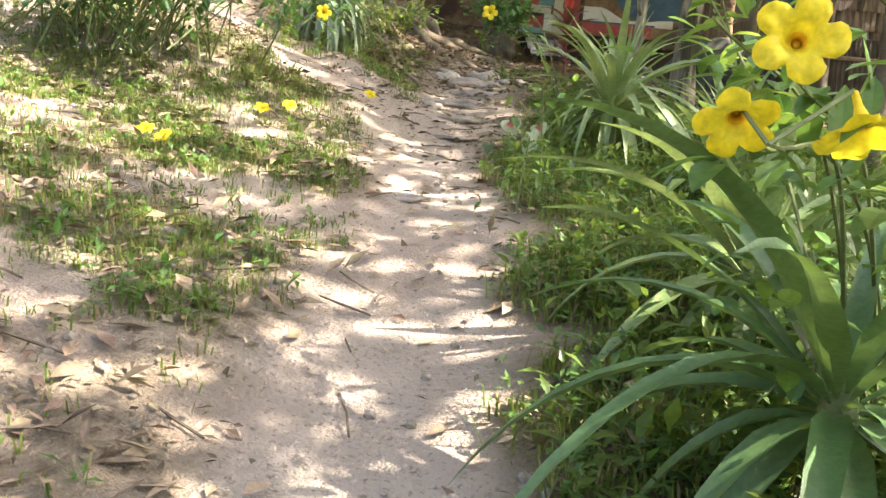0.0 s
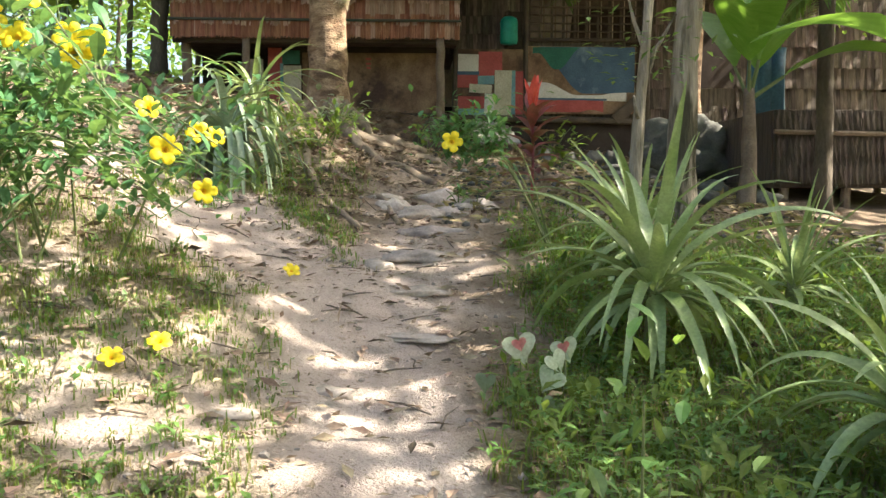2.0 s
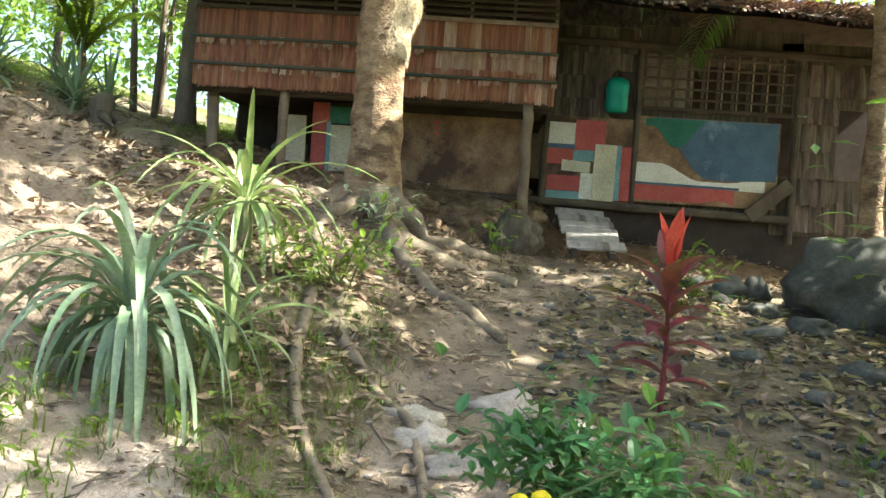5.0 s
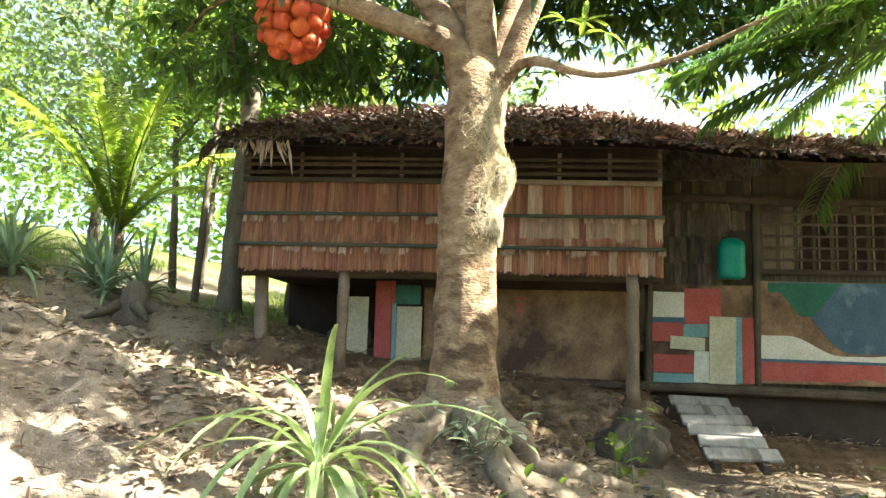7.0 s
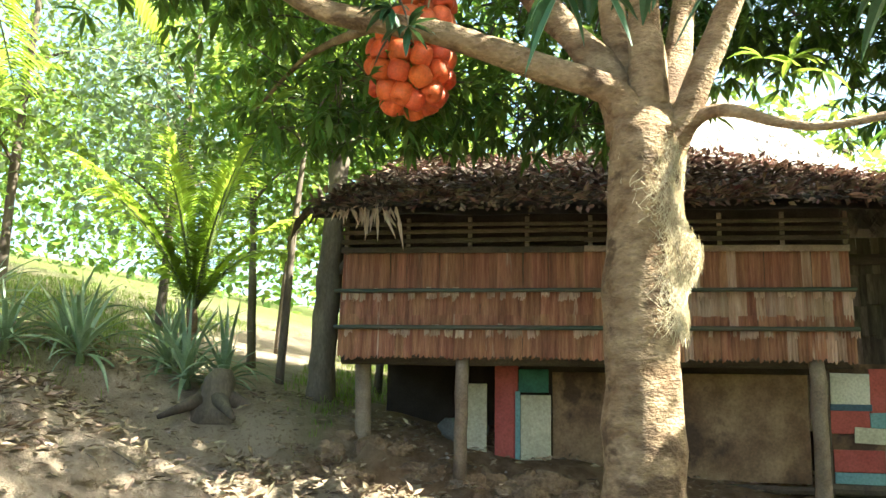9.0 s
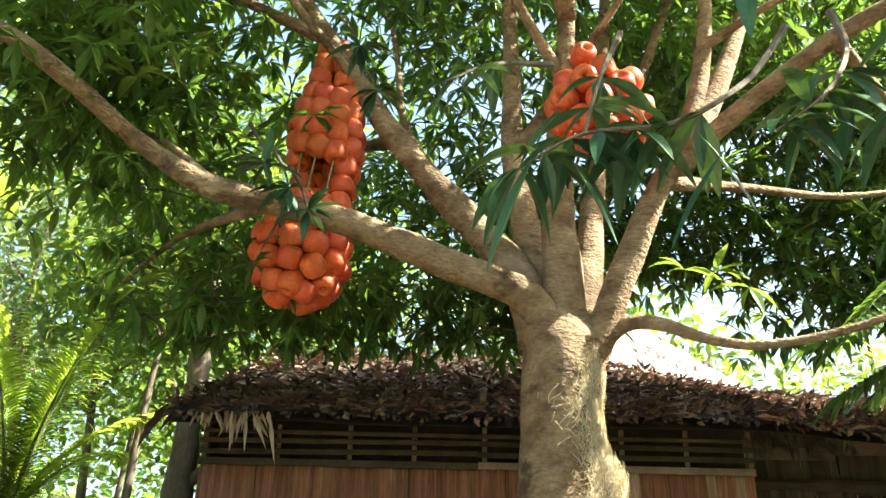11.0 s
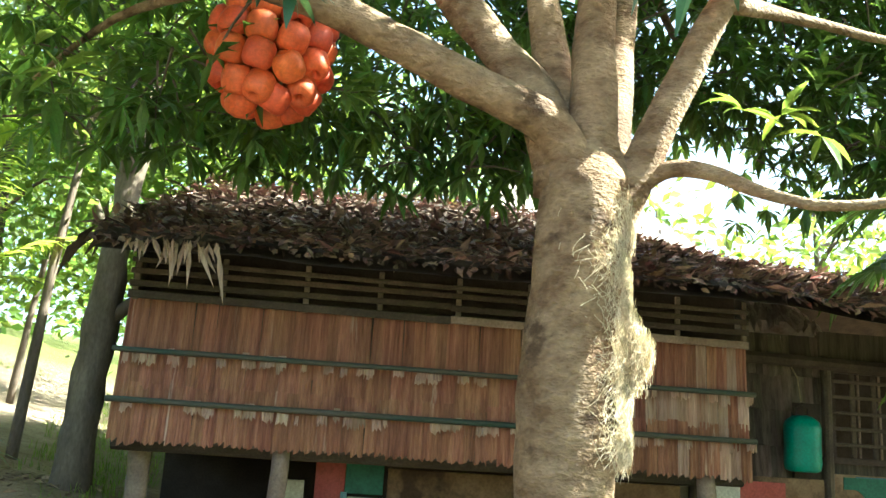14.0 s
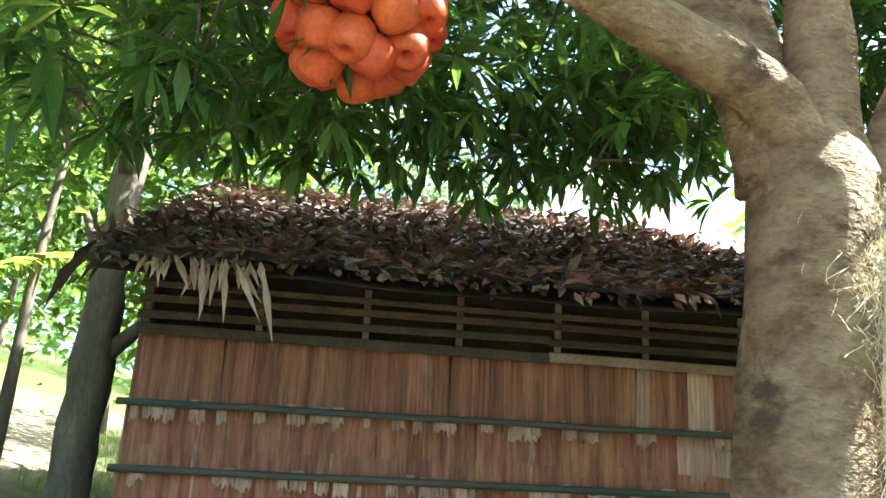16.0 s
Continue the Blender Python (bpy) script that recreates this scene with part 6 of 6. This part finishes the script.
# ---- background trees and palms ----
def forest_tree(label, x, y, h, spread, seed, m="bright", leaves=2600, size=0.22, r=0.11, low=0.45, name="forest_tree"):
    """Slim tree: bent trunk, rising limbs, clumps of small leaves with gaps."""
    rr = random.Random(seed)
    z = on(x, y)
    ob = thing(name, label, "tree", (x, y, z), group="trees round the clearing")
    lx, ly = rr.gauss(0, 0.3), rr.gauss(0, 0.3)
    c = bent([(0, 0, -0.2), (lx * 0.3, ly * 0.3, h * 0.3), (lx * 0.8, ly * 0.8, h * 0.65), (lx, ly, h)], 5)
    n = len(c) - 1
    part("trunk", Geo().tube(c, [r * (1.15 - 0.9 * i / n) for i in range(n + 1)], 8, 0.3, seed), M["bark_dark"], ob, smooth=True)
    g, gb = Geo(), Geo()
    ends = []
    for k in range(9):
        t = low + (1 - low) * (k + rr.random()) / 9
        b = c[min(n, int(t * n))]
        a = rr.uniform(0, 6.28)
        e = b + Vector((math.cos(a) * spread * rr.uniform(0.5, 1.0), math.sin(a) * spread * rr.uniform(0.5, 1.0), rr.uniform(0.1, 0.9)))
        gb.tube(bent([b, b.lerp(e, 0.5) + Vector((0, 0, 0.15)), e], 3), np.linspace(r * 0.45, r * 0.1, 7).tolist(), 5, close=False)
        ends += [(e, spread * 0.42), (b.lerp(e, 0.6), spread * 0.36)]
    part("branchwork", gb, M["bark_dark"], ob, kind="stuff")
    for _ in range(leaves):
        e, s = ends[rr.randrange(len(ends))]
        p = e + Vector((rr.gauss(0, s), rr.gauss(0, s), rr.gauss(0, s * 0.75)))
        l = size * rr.uniform(0.6, 1.3)
        g.quick(p, (rr.gauss(0, 1), rr.gauss(0, 1), rr.gauss(-0.4, 0.6)), l, l * 0.24, (rr.gauss(0, 1), rr.gauss(0, 1), 1))
    part("crown", g, M[m], ob, kind="stuff")
    return ob


LEFT = "slim hillside tree with sunlit yellow-green leaves"
for i, (x, y, h, s, low) in enumerate(((-3.6, 16.4, 5.0, 1.1, 0.55), (-4.4, 17.6, 5.5, 1.3, 0.4), (-6.4, 19.0, 6.5, 1.7, 0.3), (-8.6, 18.5, 7.5, 2.0, 0.25), (-5.2, 20.5, 6.0, 1.6, 0.3), (-3.2, 21.5, 6.0, 1.7, 0.25), (-7.4, 22.0, 8.0, 2.0, 0.2), (-10.5, 21.0, 9.0, 2.4, 0.2), (-2.9, 17.8, 4.0, 1.1, 0.5), (-4.8, 24.5, 7.0, 2.0, 0.2), (-1.2, 23.5, 6.0, 2.0, 0.2), (-13, 17, 9, 2.6, 0.2), (-9.5, 25, 9, 2.6, 0.15))):
    forest_tree(LEFT, x, y, h, s, 100 + i, ("bright", "mid_leaf", "silver", "bright")[i % 4], 4200, 0.15, 0.045 + 0.008 * (i % 4), low)
for i, (x, y, h, s, low) in enumerate(((1.5, 25.5, 6.0, 2.2, 0.2), (4.5, 24.0, 5.5, 2.0, 0.2), (7.5, 23.5, 6.0, 2.2, 0.2), (10.5, 20.0, 6.5, 2.2, 0.2), (10.5, 15.5, 7.0, 2.2, 0.2))):
    forest_tree("bushy tree behind the house", x, y, h, s, 140 + i, "bright", 2200, 0.26, 0.12, low)
# tall trees added out of view so that their crowns shade the garden
for i, (x, y, h, s) in enumerate(((5.9, 8.6, 8.6, 1.8), (6.6, 6.0, 8.2, 1.8), (6.2, 3.2, 8.0, 1.8), (7.8, 10.6, 9.0, 1.9), (5.6, 0.6, 8.0, 1.9), (9.0, 7.4, 9.5, 2.0), (5.2, -1.8, 8.0, 1.9))):
    forest_tree("tall tree with a dark-green crown, added to shade the garden", x, y, h, s, 160 + i, "mango", (2600, 2100, 2100, 2600, 1900, 2600, 1900)[i], 0.26, 0.13, 0.5)


def frond(b, d, length, droop, seg=14, leaf=0.45, seed=0):
    """Feather leaf: arching rib with two rows of narrow leaflets."""
    rr = random.Random(seed)
    rib, fl = [Vector(b)], Geo()
    d = Vector(d).normalized()
    for i in range(seg):
        rib.append(rib[-1] + d * length / seg)
        d = (d + Vector((0, 0, -droop / seg))).normalized()
    for i in range(2, seg + 1):
        t = (rib[i] - rib[i - 1]).normalized()
        s = t.cross(Vector((0, 0, 1))).normalized()
        u = i / seg
        ll = leaf * (0.35 + 1.3 * u * (1.25 - u))
        for half in (0.0, 0.25, 0.5, 0.75):
            p = rib[i - 1].lerp(rib[i], half)
            for sg in (-1, 1):
                fl.leaf(p, s * sg * 0.9 + t * 0.6 + Vector((0, 0, 0.12)), ll * rr.uniform(0.85, 1.1), 0.026, rr.uniform(0.7, 1.5), 3, 0.2, 0.3)
    return Geo().tube(rib, [0.018 * (1.1 - i / seg) + 0.003 for i in range(seg + 1)], 5), fl


def palm(label, x, y, trunk, n, length, seed, m="banana", leaf=0.42, el=(25, 80), r=0.09, turn=(0, 6.28)):
    rr = random.Random(seed)
    ob = thing("coconut_palm", label, "palm", (x, y, on(x, y)), group="palms")
    part("trunk", Geo().tube(bent([(0, 0, -0.1), (0.03, 0.02, trunk * 0.5 + 0.05), (0.0, 0.05, trunk + 0.12)], 6), [r] * 12 + [r * 0.8], 10, 0.3, seed), M["bark"], ob, smooth=True)
    for k in range(n):
        a = turn[0] + (turn[1] - turn[0]) * (k + rr.uniform(-0.2, 0.2)) / n
        e = radians(rr.uniform(*el))
        rib, fl = frond((0, 0.05, trunk + 0.08), (math.cos(a) * math.cos(e), math.sin(a) * math.cos(e), math.sin(e)), length * rr.uniform(0.8, 1.1), rr.uniform(0.9, 1.7), 14, leaf, seed * 50 + k)
        f = part("frond", fl, M[m], ob)
        part("rib", rib, M["stem"], f)
    return ob


palm("young coconut palm with yellow-green fronds", -4.4, 15.9, 0.55, 9, 1.9, 1, "palm_leaf", 0.50, (52, 84), 0.05)
palm("coconut palm with long hanging fronds", -5.3, 12.9, 3.3, 16, 2.6, 2, "palm_leaf", 0.55, (5, 75), 0.10)
palm("coconut palm on the hillside", -9.2, 17.4, 2.0, 12, 2.4, 3, "bright", 0.48, (15, 75), 0.10)
over = palm("coconut palm leaning over the house", 4.5, 13.3, 3.9, 18, 3.0, 4, "weed", 0.55, (0, 45), 0.11)
for k, (d, l) in enumerate((((-1, -0.12, -0.02), 3.1), ((-1, 0.10, -0.12), 2.8), ((-0.9, -0.4, 0.02), 2.7))):
    rib, fl = frond((0, 0.05, 3.98), d, l, 0.45, 18, 0.62, 900 + k)
    f = part("frond", fl, M["mango"], over)
    part("rib", rib, M["stem"], f)
palm("coconut palm beside the side hut", 5.6, 9.8, 2.6, 11, 2.2, 5, "mango", 0.5, (5, 70), 0.10)

# far woods closing the view
rr = random.Random(77)
g = Geo()
for _ in range(80000):
    a = rr.uniform(0, 2 * math.pi)
    rad = rr.uniform(30, 46)
    x, y = rad * math.cos(a), 8 + rad * math.sin(a)
    top = 7.5 + 3.5 * wob(a * 9, 0, 1.0) + 1.5 * wob(a * 30, 3, 1.0)
    z = max(on(x, y), -2.0) + rr.random() ** 0.8 * top
    l = rr.uniform(0.28, 0.6)
    g.quick((x, y, z), (rr.gauss(0, 1), rr.gauss(0, 1), rr.gauss(-0.3, 0.6)), l, l * 0.3, (rr.gauss(0, 1), rr.gauss(0, 1), 1))
thing("far_woods", "distant sunlit woodland round the clearing", "woods", (0, 0, 0), g, M["mid_leaf"], kind="stuff")


# ---- ground cover ----
def scatter(n, x0, x1, y0, y1, seed, dens):
    """n places in the box, kept with the chance that dens gives."""
    r = np.random.RandomState(seed)
    x, y = r.uniform(x0, x1, n), r.uniform(y0, y1, n)
    z, n1, _ = surface(x, y)
    p = np.stack([x, y], -1)
    keep = r.uniform(size=n) < dens(x, y, along(p, PATH_MAIN), along(p, PATH_LEFT), along(p, PATH_RIGHT), n1)
    return list(zip(x[keep].tolist(), y[keep].tolist(), z[keep].tolist()))


def blades(places, m, lo, hi, w, per, name, label, seed):
    g, rr = Geo(), random.Random(seed)
    for x, y, z in places:
        for _ in range(per):
            a, l = rr.uniform(0, 6.28), rr.uniform(lo, hi)
            dx, dy, k = math.cos(a), math.sin(a), rr.uniform(0.15, 0.9)
            bx, by = x + rr.gauss(0, 0.025), y + rr.gauss(0, 0.025)
            i = len(g.v)
            g.v += [(bx - dy * w, by + dx * w, z - 0.01), (bx + dy * w, by - dx * w, z - 0.01),
                    (bx + dx * l * k * 0.4 - dy * w * 0.8, by + dy * l * k * 0.4 + dx * w * 0.8, z + l * 0.55), (bx + dx * l * k * 0.4 + dy * w * 0.8, by + dy * l * k * 0.4 - dx * w * 0.8, z + l * 0.55),
                    (bx + dx * l * k, by + dy * l * k, z + l * (0.95 - 0.45 * k))]
            g.f += [(i, i + 1, i + 3, i + 2), (i + 2, i + 3, i + 4)]
    return thing(name, label, "grass", (0, 0, 0), g, M[m], kind="stuff")


right = scatter(34000, 0.6, 4.6, 0.0, 10.0, 1, lambda x, y, a, b, c, n: grassy(x, y, a, b, c, n) * (x > 0.9))
left = scatter(34000, -3.4, 1.0, 0.0, 8.0, 2, lambda x, y, a, b, c, n: grassy(x, y, a, b, c, n) * 0.8)
mid = scatter(5500, -0.6, 1.4, 5.6, 11.0, 3, lambda x, y, a, b, c, n: grassy(x, y, a, b, c, n) * 0.8)
hill = scatter(24000, -11, -2.4, 7.0, 25.0, 4, lambda x, y, a, b, c, n: grassy(x, y, a, b, c, n) * 0.8)
blades(right, "grass", 0.025, 0.10, 0.0032, 4, "grass", "lush green grass beside the path", 1)
blades(left, "grass", 0.014, 0.05, 0.003, 5, "grass", "patchy short green grass", 2)
blades(left[::2] + mid[::3], "dry", 0.015, 0.06, 0.0026, 3, "dry_grass", "dry straw-coloured grass", 3)
blades(mid[::2], "grass", 0.03, 0.10, 0.0035, 3, "grass", "thin grass on the bank", 4)
blades(right[::3], "dry", 0.03, 0.11, 0.003, 3, "dry_grass", "dry stalks among the weeds", 8)
blades(hill, "grass", 0.04, 0.14, 0.004, 4, "grass", "grass on the hillside", 5)

g, rr = Geo(), random.Random(15)
for x, y, z in right[::2] + left[::4] + [q for q in mid[::8]]:
    h = rr.uniform(0.02, 0.14 if x > 1.1 else 0.05)
    for _ in range(rr.randint(4, 8)):
        l = rr.uniform(0.022, 0.06)
        g.leaf((x + rr.gauss(0, 0.02), y + rr.gauss(0, 0.02), z + h * rr.random()), (rr.gauss(0, 1), rr.gauss(0, 1), rr.uniform(0.0, 0.8)), l, l * 0.22, 0.5, 2, 0.2)
thing("weeds", "small green broad-leaved weeds", "weeds", (0, 0, 0), g, M["weed"], kind="stuff")

g = Geo()
for x, y, z in scatter(52000, -6.0, 4.5, 0.0, 16.0, 6, lambda x, y, a, b, c, n: np.where(y > 8.3, 1.0, 0.5) * smooth(-0.6, 0.3, n) * (0.5 + 0.5 * smooth(0.2, 0.6, np.minimum(np.minimum(a, b), c)))):
    l = rr.uniform(0.03, 0.11)
    g.quick((x, y, z + 0.012 + 0.02 * rr.random()), (rr.gauss(0, 1), rr.gauss(0, 1), rr.gauss(0, 0.2)), l, l * 0.2, (rr.gauss(0, 0.4), rr.gauss(0, 0.4), 1))
thing("fallen_leaves", "scattered dry brown leaves", "fallen leaves", (0, 0, 0), g, M["litter"], kind="stuff")

g = Geo()
for x, y, z in scatter(1500, -3.0, 2.0, 1.0, 13.5, 8, lambda x, y, a, b, c, n: 0.35 + 0 * x):
    a, l = rr.uniform(0, 3.14), rr.uniform(0.05, 0.22)
    d = Vector((math.cos(a), math.sin(a), 0)) * l
    p = Vector((x, y, z + 0.012))
    q = p + d
    q.z = on(q.x, q.y) + 0.012
    g.tube([p, p.lerp(q, 0.5) + Vector((rr.gauss(0, 0.01), rr.gauss(0, 0.01), 0.006)), q], [0.003, 0.004, 0.002], 4)
thing("twigs", "scattered dry twigs on the ground", "twigs", (0, 0, 0), g, M["bark_dark"], kind="stuff")

g = Geo()
for x, y, z in scatter(5000, -3.5, 3.5, 0.5, 15.0, 9, lambda x, y, a, b, c, n: 0.5 + 0 * x):
    s = rr.uniform(0.004, 0.02)
    g.blob((x, y, z + s * 0.4), (s, s * rr.uniform(0.6, 1), s * 0.7), 1, 0.3, 1.5, rr.random() * 50)
thing("pebbles", "small pebbles and clods of earth", "pebbles", (0, 0, 0), g, M["stone"], kind="stuff")

g, g2 = Geo(), Geo()
for x, y, z in scatter(5000, 1.1, 4.4, 8.3, 13.6, 12, lambda x, y, a, b, c, n: (0.35 * smooth(0.1, 0.5, c) + 0.08) * (y < 12.9)):
    l = rr.uniform(0.04, 0.16)
    g.quick((x, y, z + 0.015 + 0.03 * rr.random()), (rr.gauss(0, 1), rr.gauss(0, 1), rr.gauss(0, 0.2)), l, l * 0.16, (rr.gauss(0, 0.4), rr.gauss(0, 0.4), 1))
    if rr.random() < 0.25:
        s = rr.uniform(0.015, 0.05)
        g2.blob((x, y, z + s * 0.3), (s, s * rr.uniform(0.6, 1), s * 0.6), 1, 0.4, 1.7, rr.random() * 50)
thing("pale_litter", "pale dead leaves on the rubble", "fallen leaves", (0, 0, 0), g, M["dry"], kind="stuff")
thing("rubble", "small grey rubble below the house", "rubble", (0, 0, 0), g2, M["stone_dark"], kind="stuff")
sprout = scatter(240, 1.5, 4.0, 7.4, 9.2, 13, lambda x, y, a, b, c, n: 0.8 + 0 * x) + scatter(260, -0.8, 0.25, 7.5, 9.0, 14, lambda x, y, a, b, c, n: 0.9 + 0 * x)
blades(sprout[::2], "grass", 0.04, 0.12, 0.004, 4, "tall_grass", "bright tufts of taller grass", 6)
# weeds in the sunlit green, standing for leaves that catch light
g = Geo()
for x, y, z in right[::13] + sprout[::4]:
    for _ in range(6):
        l = rr.uniform(0.04, 0.10)
        g.leaf((x + rr.gauss(0, 0.03), y + rr.gauss(0, 0.03), z + 0.16 * rr.random()), (rr.gauss(0, 1), rr.gauss(0, 1), rr.uniform(0.0, 0.9)), l, l * 0.2, 0.6, 2, 0.2)
thing("light_weeds", "yellow-green leafy weeds", "weeds", (0, 0, 0), g, M["bright"], kind="stuff")

g = Geo()
for x, y, z in scatter(26000, -5.2, 1.0, 8.3, 14.6, 23, lambda x, y, a, b, c, n: (0.25 + 0.6 * smooth(-0.4, 0.4, n)) * (0.25 + 0.75 * smooth(0.2, 0.7, np.minimum(b, c)))):
    l = rr.uniform(0.04, 0.12)
    g.quick((x, y, z + 0.008 + 0.02 * rr.random()), (rr.gauss(0, 1), rr.gauss(0, 1), rr.gauss(0.1, 0.25)), l, l * 0.18, (rr.gauss(0, 0.5), rr.gauss(0, 0.5), 1))
thing("leaf_litter", "thick litter of brown and grey leaves on the bank", "fallen leaves", (0, 0, 0), g, M["litter"], kind="stuff")

g = Geo()
for x, y, z in scatter(30000, -3.2, 2.2, 0.4, 8.4, 33, lambda x, y, a, b, c, n: (0.15 + 0.6 * smooth(-0.5, 0.5, n)) * (0.08 + 0.92 * smooth(0.12, 0.45, np.minimum(a, b + 0.1)))):
    l = rr.uniform(0.015, 0.055)
    g.quick((x, y, z + 0.005 + 0.012 * rr.random()), (rr.gauss(0, 1), rr.gauss(0, 1), rr.gauss(0.05, 0.25)), l, l * rr.uniform(0.12, 0.28), (rr.gauss(0, 0.5), rr.gauss(0, 0.5), 1))
thing("path_litter", "crumbled dry leaves and bits beside the path", "fallen leaves", (0, 0, 0), g, M["litter"], kind="stuff")

# clods of dry earth on the bank and along the trodden way
g = Geo()
for x, y, z in scatter(900, -4.4, 1.3, 8.4, 14.7, 21, lambda x, y, a, b, c, n: 0.12 + 0.5 * smooth(13.2, 13.8, y) * (x > -2.6)):
    s = rr.uniform(0.02, 0.07) * (1.7 if y > 13.4 and rr.random() < 0.4 else 1)
    g.blob((x, y, z - s * 0.15), (s * rr.uniform(0.8, 1.6), s, s * 0.6), 2, 0.5, 2.0, rr.random() * 50)
thing("earth_clods", "lumpy brown clods of dry earth on the bank", "earth", (0, 0, 0), g, M["earth"], kind="stuff", smooth=True)
for x, y, z in scatter(260, -2.6, 1.45, 14.1, 14.95, 52, lambda x, y, a, b, c, n: 0.25 + 0.35 * smooth(0.4, -0.6, n)):
    r = rr.uniform(0.06, 0.18)
    g = Geo().blob((0, 0, 0), (r * rr.uniform(0.9, 1.7), r * 0.8, r * rr.uniform(0.6, 1.0)), 3, 0.55, 2.0, rr.random() * 50)
    thing("earth_lump", "rough brown lump of earth on the cut bank", "earth", (x, y, z - r * 0.35), g, M["subsoil"], "lumps of earth on the bank", smooth=True)

# yellow fallen blossoms on the ground
for i, (x, y) in enumerate(((-0.07, 5.36), (0.05, 5.5), (-0.35, 4.4), (-0.25, 4.35), (0.35, 6.7), (-0.5, 3.2))):
    ob = thing("fallen_flower", "yellow trumpet flower lying on the ground", "flower", (x, y, on(x, y) + 0.055), group="fallen flowers")
    blossom(ob, (0, 0, 0), (rr.gauss(0, 0.4), -0.6, 0.8), 0.05, rr)
